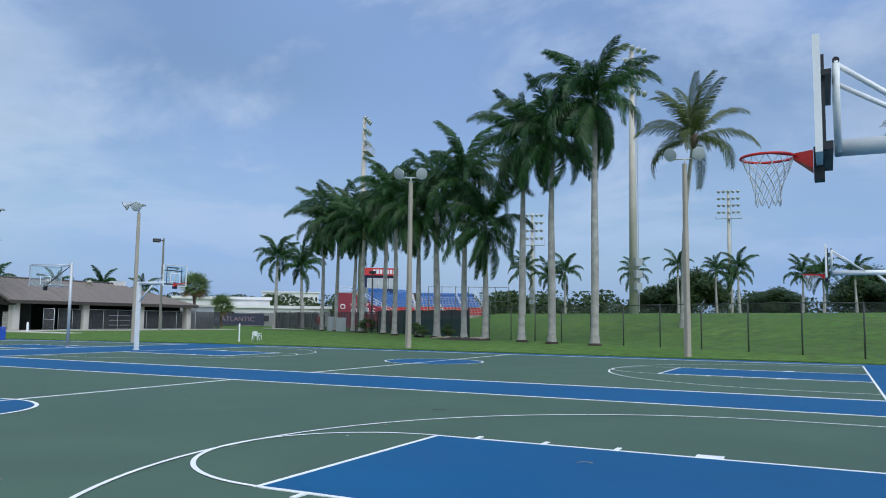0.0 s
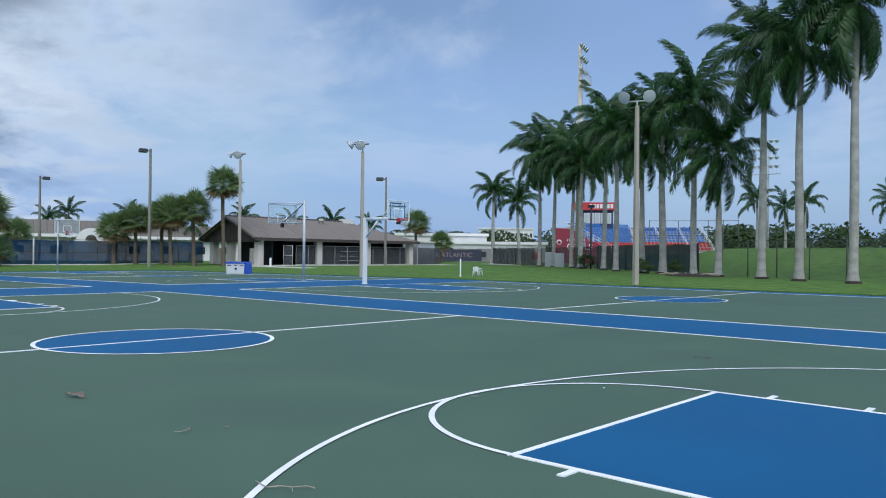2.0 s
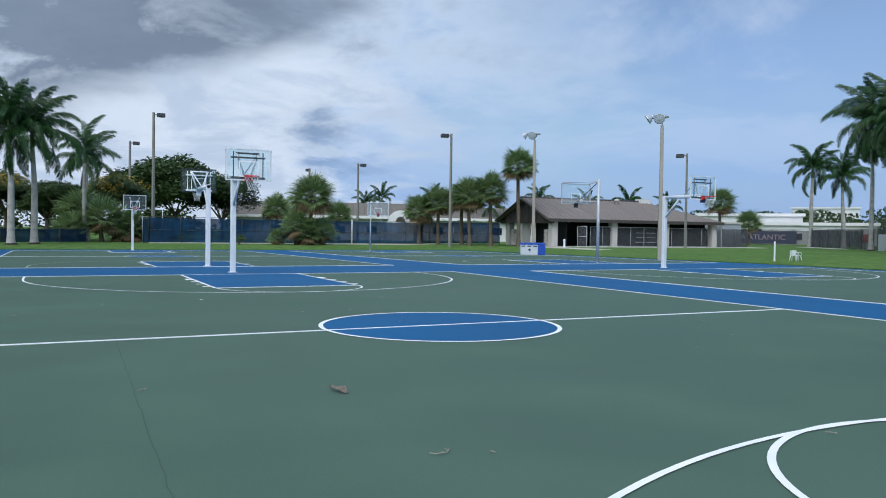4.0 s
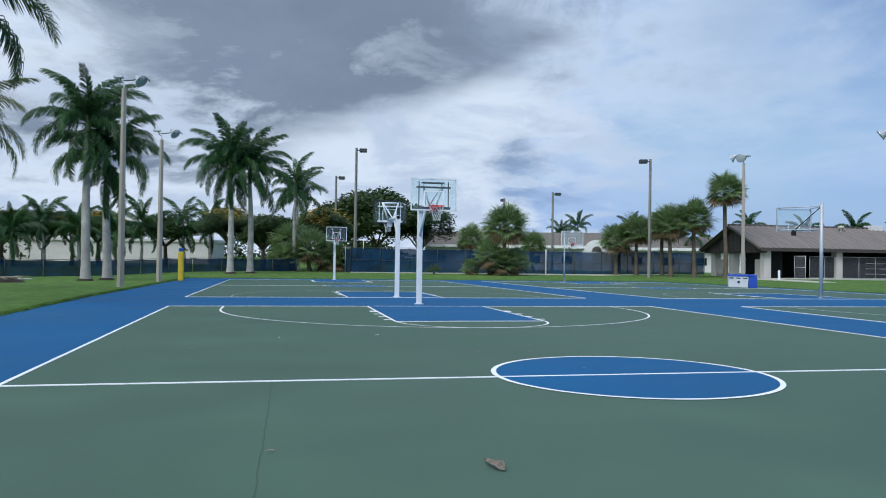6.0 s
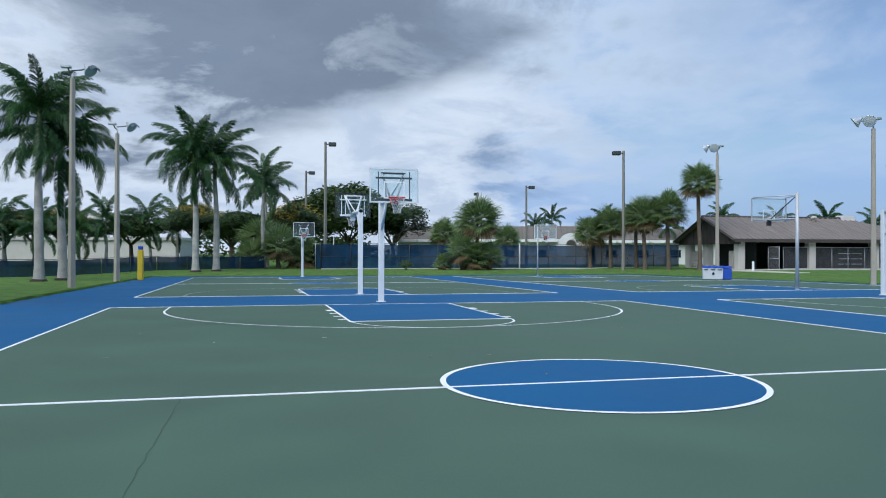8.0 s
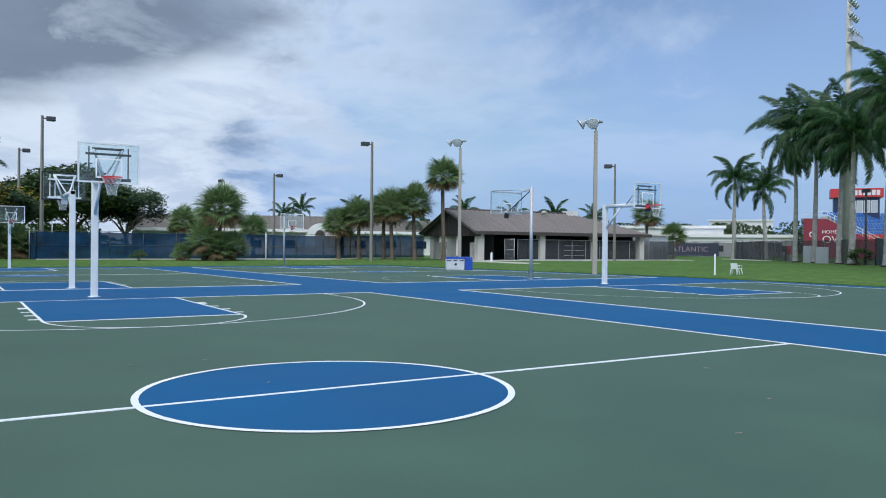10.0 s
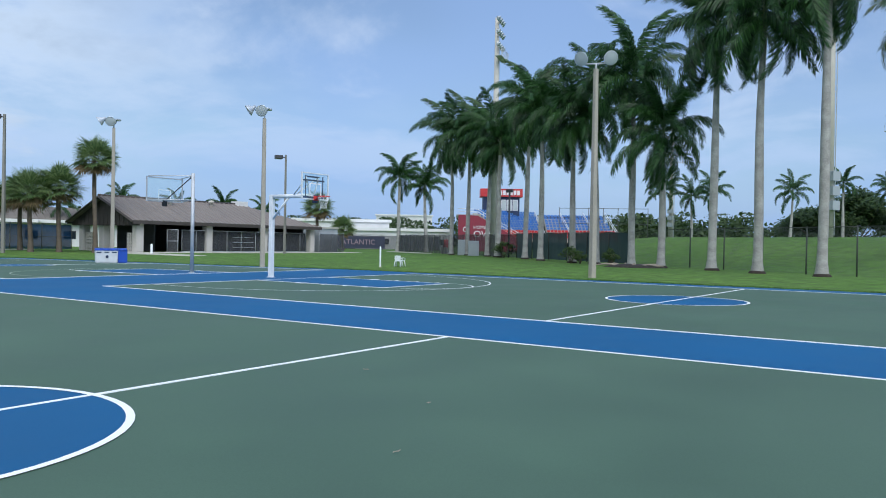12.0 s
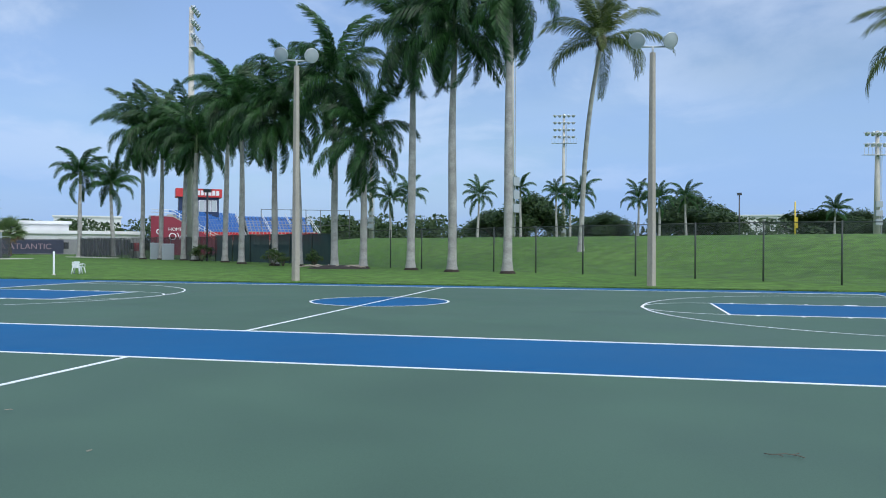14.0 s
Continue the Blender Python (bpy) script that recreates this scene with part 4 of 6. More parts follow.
part("cloth", bm, mat("faded_banner_cloth", (0.040, 0.048, 0.080), 0.8, vary=0.15, bump=0.05), ban)


def lettering(words, size, material, parent, at, extrude=0.01):
    cu = bpy.data.curves.new("letters", "FONT")
    cu.body, cu.size, cu.extrude = words, size, extrude
    tmp = bpy.data.objects.new("letters", cu)
    me = bpy.data.meshes.new_from_object(tmp)
    bpy.data.objects.remove(tmp)
    me.materials.append(material)
    ob = new("lettering", me)
    ob.parent = parent
    ob.matrix_basis = at
    return ob


lettering("IDA ATLANTIC", 1.12, mat("faded_letter", (0.30, 0.22, 0.25), 0.7, bump=0.0), ban, pose(0.25, -0.13, 0.62, 90, 0, 0))

# ---- picnic pavilion ----
PX0, PX1, PY0, PY1, PZ = -62.6, -54.0, 38.95, 61.6, 0.12


def pavilion():
    t = thing("pavilion", "open pavilion with brown metal roof and pale columns", "pavilion")
    bm = bm_new()
    box(bm, PX0 - 0.6, PY0 - 0.6, -0.3, PX1 + 0.6, PY1 + 0.6, PZ)
    part("floor_slab", bm, CONCP, t)
    col = bm_new()
    box(col, -0.36, -0.36, 0, 0.36, 0.36, 2.75)
    bmesh.ops.bevel(col, geom=col.edges[:], offset=0.05, segments=2, affect="EDGES")
    col = mesh_of("column", col, STUCCO)
    for x, y in ((PX1, PY0 + 0.5), (PX1, 47.0), (PX1, 54.1), (PX1, PY1 - 0.5), (PX0 + 0.4, PY0 + 0.5), (-59.0, PY0 + 0.5), (PX0 + 0.4, 47.0), (PX0 + 0.4, 54.1), (PX0 + 0.4, PY1 - 0.5)):
        part("column", col, STUCCO, t).matrix_basis = pose(x, y, PZ)
    bm = bm_new()
    box(bm, PX1 - 0.22, PY0, PZ + 2.55, PX1 + 0.22, PY1, PZ + 2.85)
    box(bm, PX0 + 0.18, PY0, PZ + 2.55, PX0 + 0.62, PY1, PZ + 2.85)
    part("beam", bm, ROOFD, t)
    ex0, ex1, ey0, ey1 = PX0 - 0.7, PX1 + 0.9, PY0 - 0.6, PY1 + 0.35
    ez, rz, rx, ry = 2.78, 5.02, (PX0 + PX1) / 2, 54.6
    bm = bm_new()

    def slab(a, b, c, d, th=0.14):
        vs = [Vector(p) for p in (a, b, c, d) if p is not None]
        n = (vs[1] - vs[0]).cross(vs[2] - vs[0]).normalized()
        if n.z < 0:
            n = -n
        lo, hi = [bm.verts.new(v) for v in vs], [bm.verts.new(v + n * th) for v in vs]
        bm.faces.new(hi), bm.faces.new(lo[::-1])
        for k in range(len(vs)):
            bm.faces.new((lo[k], lo[(k + 1) % len(vs)], hi[(k + 1) % len(vs)], hi[k]))

    slab((ex1, ey0, ez), (ex1, ey1, ez), (rx, ry, rz), (rx, ey0, rz))
    slab((ex0, ey0, ez), (rx, ey0, rz), (rx, ry, rz), (ex0, ey1, ez))
    slab((ex0, ey1, ez), (rx, ry, rz), (ex1, ey1, ez), None)
    roof = part("roof", bm, ROOF, t)
    # standing seams
    k = ey0 + 0.2
    while k < ey1:
        top = 1.0 if k < ry else max(0.02, (ey1 - k) / (ey1 - ry))
        seam = bm_new()
        for side in (ex1,):
            a = Vector((side, k, ez + 0.15))
            b = Vector((side + (rx - side) * top, k, ez + (rz - ez) * top + 0.15))
            tube(seam, [a, b], 0.085, 4, True, False)
        part("seam", seam, ROOF, roof)
        k += 0.58
    bm = bm_new()
    tube(bm, [(rx, ey0 - 0.05, rz + 0.16), (rx, ry, rz + 0.16)], 0.12, 6)
    part("ridge_cap", bm, ROOFD, roof)
    bm = bm_new()
    box(bm, ex1 - 0.02, ey0, ez - 0.16, ex1 + 0.05, ey1, ez + 0.16)
    part("fascia", bm, ROOFD, t)
    bm = bm_new()
    box(bm, ex0 - 0.05, ey0, ez - 0.16, ex0 + 0.02, ey1, ez + 0.16)
    part("fascia", bm, ROOFD, t)
    # gable: upright boards
    gable = bm_new()
    box(gable, ex0, PY0 - 0.06, ez - 0.30, ex1, PY0 + 0.06, ez - 0.02)
    gable = part("gable", gable, ROOFD, t, "dark brown vertical boards")
    n = 34
    for k in range(n):
        x0, x1 = ex0 + (ex1 - ex0) * k / n, ex0 + (ex1 - ex0) * (k + 0.9) / n
        xm = (x0 + x1) / 2
        h = ez + (rz - ez) * (1 - abs(xm - rx) / (ex1 - rx)) - 0.05
        if h > ez - 0.2:
            bm = bm_new()
            box(bm, x0, PY0 - 0.12 + 0.02 * (k % 2), ez - 0.28, x1, PY0 + 0.05, max(h, ez - 0.1))
            part("board", bm, ROOFD, gable)
    for s in (-1, 1):
        bm = bm_new()
        a, b = Vector((rx + s * (ex1 - rx), ey0 - 0.03, ez)), Vector((rx, ey0 - 0.03, rz + 0.02))
        tube(bm, [a, b], 0.12, 4)
        part("barge_board", bm, ROOFD, t)
    # inner walls: near-black colour stands in for the shade under the roof
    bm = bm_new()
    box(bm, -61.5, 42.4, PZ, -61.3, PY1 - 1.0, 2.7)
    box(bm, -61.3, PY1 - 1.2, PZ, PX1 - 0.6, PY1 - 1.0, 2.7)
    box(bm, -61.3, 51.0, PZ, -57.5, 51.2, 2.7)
    part("inner_wall", bm, INNER, t, "inner wall coloured dark as the shade under the roof")
    # partition in the same shade colour, so the bay behind the gable looks dark
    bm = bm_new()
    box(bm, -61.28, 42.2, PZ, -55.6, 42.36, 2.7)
    part("partition", bm, INNER, t, "partition behind the gable, coloured dark as the shade there")
    # pierced block screens
    for x in (PX1 - 1.45, PX0 + 0.85):
        for c in range(4):
            for r in range(6):
                bm = bm_new()
                x0, z0 = x + c * 0.275, PZ + r * 0.29
                for a, b2, c2, d2 in ((0, 0.268, 0, 0.05), (0, 0.268, 0.235, 0.285), (0, 0.05, 0.05, 0.235), (0.218, 0.268, 0.05, 0.235)):
                    box(bm, x0 + a, PY0 + 0.38, z0 + c2, x0 + b2, PY0 + 0.60, z0 + d2)
                part("block", bm, STUCCO, t, "cream pierced concrete block")
    # cage panels between the columns
    frame_bm = bm_new()
    for y in (44.0, 45.6, 47.4, 49.3, 51.1, 53.0, 55.0, 57.2, 59.4):
        tube(frame_bm, [(PX1 + 0.1, y, PZ), (PX1 + 0.1, y, PZ + 2.1)], 0.035, 6)
    for z in (0.08, 2.08):
        tube(frame_bm, [(PX1 + 0.1, 44.0, PZ + z), (PX1 + 0.1, 60.3, PZ + z)], 0.03, 6)
    for y0 in (50.0, 51.4):
        for z in (0.5, 1.0, 1.5):
            tube(frame_bm, [(PX1 + 0.12, y0, PZ + z), (PX1 + 0.12, y0 + 1.3, PZ + z)], 0.02, 5)
    part("cage_frame", frame_bm, GALV, t, "galvanised cage frame")
    bm = bm_new()
    box(bm, PX1 + 0.02, 44.0, PZ + 0.1, PX1 + 0.03, 60.3, PZ + 2.06)
    part("cage_mesh", bm, SCREENK, t, "dark mesh panel")
    bm = bm_new()
    for y in (0, 1.1):
        tube(bm, [(0, y, 0), (0, y, 2.1)], 0.03, 6)
    for z in (0.05, 1.05, 2.08):
        tube(bm, [(0, 0, z), (0, 1.1, z)], 0.025, 6)
    g = part("gate", bm, GALV, t)
    g.matrix_basis = pose(PX1 + 0.5, 42.1, PZ, 0, 0, -70)
    bm = bm_new()
    box(bm, -0.005, 0.03, 0.05, 0.005, 1.07, 2.05)
    part("gate_mesh", bm, SCREENK, g)
    for x, y in ((-57.0, 45.0), (-57.4, 50.2)):
        bm = bm_new()
        z = ez + (rz - ez) * (ex1 - x) / (ex1 - rx)
        lathe(bm, [(0.16, -0.1), (0.16, 0.4), (0.30, 0.45), (0.30, 0.62), (0.05, 0.72)], 12, Matrix.Translation((x, y, z)))
        part("roof_vent", bm, CONCP, t)
    bm = bm_new()
    box(bm, rx - 0.5, 54.0, rz - 0.2, rx + 0.5, 55.4, rz + 0.45)
    part("roof_unit", bm, WSTUC, t)


pavilion()

shed = thing("storage_shed", "small grey painted block shed beside the pavilion", "shed", at=pose(-57.2, 62.7, 0.05))
bm = bm_new()
box(bm, 0, 0, -0.2, 3.2, 2.9, 2.75)
part("wall", bm, SHED, shed)
bm = bm_new()
box(bm, -0.1, -0.1, 2.753, 3.3, 3.0, 2.95)
part("roof", bm, CONCP, shed)
bm = bm_new()
box(bm, 3.203, 0.5, 0.1, 3.25, 2.3, 2.15)
part("door", bm, SHED, shed)

fence("short chain link bay between pavilion and shed", [(-53.4, 61.9), (-53.6, 66.2)], 2.2, 2.2, GALV, SCREENK, 2.1)

# paths
for nm, x0, y0, x1, y1 in (("path", -53.35, 37.5, -50.6, 66.0), ("path", -50.6, 36.0, -42.5, 37.6), ("path", -66.9, 20.0, -64.5, 36.0)):
    bm = bm_new()
    n = max(2, int(max(x1 - x0, y1 - y0) / 1.5))
    for k in range(n):
        if y1 - y0 > x1 - x0:
            a, b = y0 + (y1 - y0) * k / n, y0 + (y1 - y0) * (k + 0.985) / n
            box(bm, x0, a, -0.1, x1, b, 0.17)
        else:
            a, b = x0 + (x1 - x0) * k / n, x0 + (x1 - x0) * (k + 0.985) / n
            box(bm, a, y0, -0.1, b, y1, 0.15)
    for v in bm.verts:
        if v.co.z > 0:
            v.co.z = ground_z(v.co.x, v.co.y) + 0.035
    tagged(part(nm, bm, CONCP), "pale concrete footpath on the lawn", "path", kind="structure")
for pts in ([(-56.5, 78.0), (-47.0, 72.0), (-46.0, 73.2), (-55.8, 79.3)], [(-44.0, -20.5), (-30.0, -21.5), (-30.0, -20.2), (-43.0, -19.3)]):
    bm = bm_new()
    flat(bm, pts, -0.2, 0.0)
    for v in bm.verts:
        v.co.z += ground_z(v.co.x, v.co.y) + 0.06
    tagged(part("path", bm, CONCP), "pale concrete footpath on the lawn", "path", kind="structure")

# ---- houses and buildings behind ----


def gable_house(at, length, depth, eave, ridge, label, wall=WSTUC, windows=6):
    t = thing("house", label, "house", at=at)
    bm = bm_new()
    box(bm, 0, 0, -0.3, length, depth, eave)
    for x in (0, length):
        a = [bm.verts.new(p) for p in ((x, 0, eave), (x, depth, eave), (x, depth / 2, ridge - 0.1))]
        bm.faces.new(a)
    part("wall", bm, wall, t)
    for s in (0, 1):
        bm = bm_new()
        y0, y1 = (-0.8, depth / 2) if s == 0 else (depth + 0.8, depth / 2)
        zz = eave - 0.8 * (ridge - eave) / (depth / 2)
        vs = [bm.verts.new(p) for p in ((-0.7, y0, zz), (length + 0.7, y0, zz), (length + 0.7, y1, ridge), (-0.7, y1, ridge), (-0.7, y0, zz + 0.18), (length + 0.7, y0, zz + 0.18), (length + 0.7, y1, ridge + 0.18), (-0.7, y1, ridge + 0.18))]
        for f in ((3, 2, 1, 0), (4, 5, 6, 7), (0, 1, 5, 4), (1, 2, 6, 5), (2, 3, 7, 6), (3, 0, 4, 7)):
            bm.faces.new([vs[k] for k in f])
        r = part("roof", bm, TILE, t, "tan ribbed roof")
        rib = bm_new()
        k = 0.0
        while k < length:
            tube(rib, [(k, y0, zz + 0.2), (k, y1, ridge + 0.2)], 0.05, 3, True, False)
            k += 0.8
        part("ribs", rib, TILE, r)
    bm = bm_new()
    box(bm, -0.7, -0.86, eave - 0.55, length + 0.7, -0.81, eave - 0.15)
    part("fascia", bm, WSTUC, t)
    for k in range(windows):
        x = length * (k + 0.5) / windows
        bm = bm_new()
        box(bm, x - 0.8, -0.04, 1.0, x + 0.8, 0.02, 2.2)
        w = part("window", bm, WSTUC, t)
        bm = bm_new()
        box(bm, x - 0.72, -0.06, 1.08, x + 0.72, -0.043, 2.12)
        part("pane", bm, PANE, w)
    for k in range(int(length / 2.2)):
        bm = bm_new()
        box(bm, k * 2.2 + 0.5, -1.6, eave - 0.42, k * 2.2 + 0.75, -0.87, eave - 0.18)
        part("rafter_end", bm, WSTUC, t)
    return t


gable_house(pose(-100.5, 16.5, 0, 0, 0, 71), 27.0, 9.0, 3.75, 5.4, "long low building with tan roof behind the courts")
gable_house(pose(-91.0, 42.5, 0, 0, 0, 71), 26.0, 9.0, 3.6, 5.0, "low building with tan roof behind the palms")
arch_t = thing("entrance_gable", "white arched entrance wall with a round-topped window", "building", at=pose(-90.6, 36.6, 0, 0, 0, 71))
bm = bm_new()
prof = [(0, 0), (3.9, 0), (3.9, 2.9)] + [(1.95 + 1.75 * math.cos(radians(a)), 2.75 + 1.65 * math.sin(radians(a))) for a in range(5, 180, 10)] + [(0, 2.9)]
f0 = [bm.verts.new((x, 0.0, z)) for x, z in prof]
f1 = [bm.verts.new((x, 0.5, z)) for x, z in prof]
bm.faces.new(f0), bm.faces.new(f1[::-1])
for k in range(len(prof)):
    bm.faces.new((f0[k], f1[k], f1[(k + 1) % len(prof)], f0[(k + 1) % len(prof)]))
part("wall", bm, WSTUC, arch_t)
bm = bm_new()
prof = [(1.25, 2.75), (2.65, 2.75)] + [(1.95 + 0.7 * math.cos(radians(a)), 2.75 + 0.75 * math.sin(radians(a))) for a in range(15, 180, 15)]
f0 = [bm.verts.new((x, -0.03, z)) for x, z in prof]
bm.faces.new(f0)
bmesh.ops.solidify(bm, geom=bm.faces[:], thickness=0.05)
part("window", bm, TILE, arch_t)


def block(name, label, at, size, wall, bands=0, windows=0, roof=None, category="building"):
    t = thing(name, label, category, at=at)
    bm = bm_new()
    box(bm, 0, 0, -0.5, *size)
    part("wall", bm, wall, t)
    bm = bm_new()
    box(bm, -0.4, -0.4, size[2] + 0.003, size[0] + 0.4, size[1] + 0.4, size[2] + 0.5)
    part("roof", bm, roof or wall, t)
    for b in range(bands):
        z = size[2] * (b + 0.45) / bands
        for k in range(windows):
            x = size[0] * (k + 0.5) / windows
            w = size[0] / windows * 0.28
            bm = bm_new()
            box(bm, x - w, -0.08, z - 0.6, x + w, 0.02, z + 0.6)
            win = part("window", bm, WSTUC, t)
            bm = bm_new()
            box(bm, x - w + 0.1, -0.12, z - 0.5, x + w - 0.1, -0.083, z + 0.5)
            part("pane", bm, PANE, win)
    return t


block("flat_roof_building", "long white flat roofed building with deep eaves", pose(-92.5, 97.0, 0, 0, 0, 40), (17.0, 9.0, 4.9), WSTUC, 1, 6)
block("white_canopy", "low white flat roofed building behind the fence", pose(-81.0, 100.5, 0, 0, 0, 37), (16.5, 4.0, 3.3), WSTUC, 1, 5)
block("far_building", "far white building above the trees", pose(-169, 215, 0, 0, 0, 37), (20, 12, 10.8), WSTUC, 3, 12)
block("far_building", "far white office building beyond the field", pose(45.5, 296, 0, 0, 0, -7), (26, 14, 13.4), WSTUC, 3, 14)
block("far_building", "long pale building behind the yellow trees", pose(-143, -14, 0, 0, 0, -100), (38, 10, 3.8), STUCCO, 1, 10)

# ---- stadium stand ----
stand = thing("grandstand", "baseball grandstand with blue and red seats and a press box", "grandstand", at=pose(-62.9, 105.1, 0.1, 0, 0, 33.5))
bm = bm_new()
prof = [(0, 0), (11.6, 0), (11.6, 1.2), (3.2, 5.9), (0, 6.0)]
f0 = [bm.verts.new((x, 0.0, z)) for x, z in prof]
f1 = [bm.verts.new((x, 0.3, z)) for x, z in prof]
bm.faces.new(f0), bm.faces.new(f1[::-1])
for k in range(5):
    bm.faces.new((f0[k], f1[k], f1[(k + 1) % 5], f0[(k + 1) % 5]))
side_wall = part("side_wall", bm, MAROON, stand, "red painted side wall with white letters")
lettering("HOME OF THE", 0.72, SIGNW, side_wall, pose(2.5, -0.03, 3.75, 90, 0, 0))
lettering("OWLS", 1.55, SIGNW, side_wall, pose(2.5, -0.03, 2.35, 90, 0, 0))
bm = bm_new()
lathe(bm, [(0.30, 0.0), (0.45, 0.0), (0.45, 0.04), (0.30, 0.04)], 16, pose(1.2, -0.02, 3.6, 90, 0, 0))
part("emblem", bm, SIGNW, side_wall)


def tier(a, b, z, step, red):
    """One tier: a tread from a to b, and its seats, which face to the right of a to b."""
    a, b = Vector((*a, 0)), Vector((*b, 0))
    d = (b - a).normalized()
    m = Matrix.Translation((a.x, a.y, z)) @ Matrix.Rotation(math.atan2(d.y, d.x), 4, "Z")
    L = (b - a).length
    bm = bm_new()
    box(bm, 0, -0.15, -0.46, L, 0.85, 0, m)
    part("tread", bm, CONCP, stand)
    bm = bm_new()
    for k in range(int(L / step)):
        x = k * step + 0.05
        box(bm, x, 0.10, 0.34, x + step * 0.78, 0.50, 0.42, m)
        box(bm, x, 0.46, 0.38, x + step * 0.74, 0.52, 0.70, m)
    tagged(part("tier_seating", bm, SEATR if red else SEATB, stand), kind="stuff")


for k in range(11):
    tier((8.6 - 0.56 * k, 0.5 + 0.35 * k), (14.6, 4.2 + 0.9 * k), 2.15 + 0.43 * k, 0.60, k < 3)
for k in range(9):
    tier((15.4, 4.2 + 0.9 * k), (27.8 - 0.22 * k, 4.2 + 0.9 * k), 2.2 + 0.47 * k, 0.62, k < 3)
for x in (15.0, 19.5, 23.6, 27.6):
    bm = bm_new()
    for dz in (0.0, 0.45):
        tube(bm, [(x, 4.2, 2.45 + dz), (x - 1.2, 12.0, 6.8 + dz)], 0.05, 6)
    for k in range(7):
        f = k / 6
        tube(bm, [(x - 1.2 * f, 4.2 + 7.8 * f, 1.7 + 4.3 * f), (x - 1.2 * f, 4.2 + 7.8 * f, 2.9 + 4.35 * f)], 0.04, 5)
    part("stair_rail", bm, WHITE, stand)
bm = bm_new()
for dz in (0.5, 0.95):
    tube(bm, [(11.6, 0.15, 1.3 + dz), (3.2, 0.15, 6.0 + dz), (0.0, 0.15, 6.1 + dz)], 0.05, 6)
for k in range(10):
    f = k / 9
    tube(bm, [(11.6 - 8.4 * f, 0.15, 1.2 + 4.75 * f), (11.6 - 8.4 * f, 0.15, 2.25 + 4.75 * f)], 0.04, 5)
part("side_rail", bm, WHITE, stand)
bm = bm_new()
box(bm, 4.4, 9.0, 4.5, 10.8, 13.0, 9.6)
press = part("press_box", bm, NAVY, stand, "navy press box with white framed windows")
for k in range(5):
    bm = bm_new()
    box(bm, 5.6 + k * 1.0, 8.94, 7.2, 6.5 + k * 1.0, 8.997, 9.1)
    w = part("window", bm, SIGNW, press)
    bm = bm_new()
    box(bm, 5.68 + k * 1.0, 8.90, 7.3, 6.42 + k * 1.0, 8.937, 9.0)
    part("pane", bm, LENS, w)
bm = bm_new()
box(bm, 3.9, 8.6, 9.61, 11.3, 13.2, 11.0)
sign = part("sign_board", bm, SEATR, stand, "red sign board along the press box roof")
for k in range(7):
    bm = bm_new()
    box(bm, 6.6 + k * 0.62, 8.55, 9.9, 6.6 + k * 0.62 + 0.48, 8.597, 10.7)
    part("sign_mark", bm, SIGNW, sign)
bm = bm_new()
box(bm, -0.3, 0.4, 5.9, 3.0, 12.5, 6.1)
part("walkway", bm, STEEL, stand)
bm = bm_new()
box(bm, 14.0, 13.4, 1.0, 26.5, 13.6, 6.6)
part("back_panel", bm, INNER, stand)
bm = bm_new()
box(bm, 0.4, 13.0, 0.0, 4.0, 13.3, 5.8)
part("back_panel", bm, INNER, stand)
# tall backstop net poles
bs = thing("backstop_fence", "tall dark poles of the ball field backstop", "fence", kind="structure")
for k in range(7):
    x, y = -43.0 + k * 1.9, 101.5 + k * 0.9
    bm = bm_new()
    tube(bm, [(x, y, 0), (x, y, 6.9)], 0.05, 6)
    part("post", bm, FENCE, bs)
bm = bm_new()
for z in (4.6, 6.8):
    tube(bm, [(-43.0, 101.5, z), (-31.6, 106.9, z)], 0.035, 5)
part("rail", bm, FENCE, bs)

# ---- fan palms ----


def fan_leaf(seed, material):
    rn = random.Random(seed)
    bm = bm_new()
    tube(bm, [(0, 0, 0), (0.5, 0, 0.10), (0.95, 0, 0.10)], [0.018, 0.014, 0.010], 3, False)
    c = Vector((0.95, 0, 0.10))
    n = 22
    for k in range(n):
        a = radians(-125 + 250 * k / (n - 1))
        L = 0.90 * (0.75 + 0.25 * math.cos(a)) * rn.uniform(0.9, 1.08)
        d = Vector((math.cos(a), math.sin(a), 0.22 - 0.25 * abs(math.sin(a))))
        s = Vector((-math.sin(a), math.cos(a), 0)) * 0.040
        m, tip = c + d * L * 0.55, c + d * L + Vector((0, 0, -0.10 - 0.14 * rn.random()))
        v = [bm.verts.new(p) for p in (c, m - s, tip, m + s)]
        bm.faces.new((v[0], v[1], v[2], v[3]))
    return mesh_of("fan_leaf", bm, material, False)


FANS = [fan_leaf(k, FAN) for k in range(3)]
FAND = [fan_leaf(9, DRY)]


def sabal(x, y, z, total, spread, seed, label="cabbage palm with round crown of fan leaves", leaves=62):
    rn = random.Random(seed)
    t = thing("fan_palm", label, "palm tree", "fan palms by the fence", at=pose(x, y, z))
    h = max(0.4, total - spread * 0.95)
    part("trunk", trunk_mesh(h, 0.19, 0.17, 0.0, (rn.uniform(-0.3, 0.3), rn.uniform(-0.2, 0.2)), 9), BARK, t)
    k0 = spread / 1.6
    for k in range(leaves):
        f = (k + 0.5) / leaves
        el = math.degrees(math.asin(1 - 1.75 * f))
        dry = f > 0.85
        ob = part("leaf", (FAND[0] if dry else FANS[k % 3]), FAN, t)
        ob.matrix_basis = Matrix.Translation((0, 0, h)) @ pose(0, 0, 0, rn.uniform(-35, 35), -el, 137.5 * k + rn.uniform(-15, 15)) @ Matrix.Scale(k0 * rn.uniform(0.85, 1.1), 4)
    return t


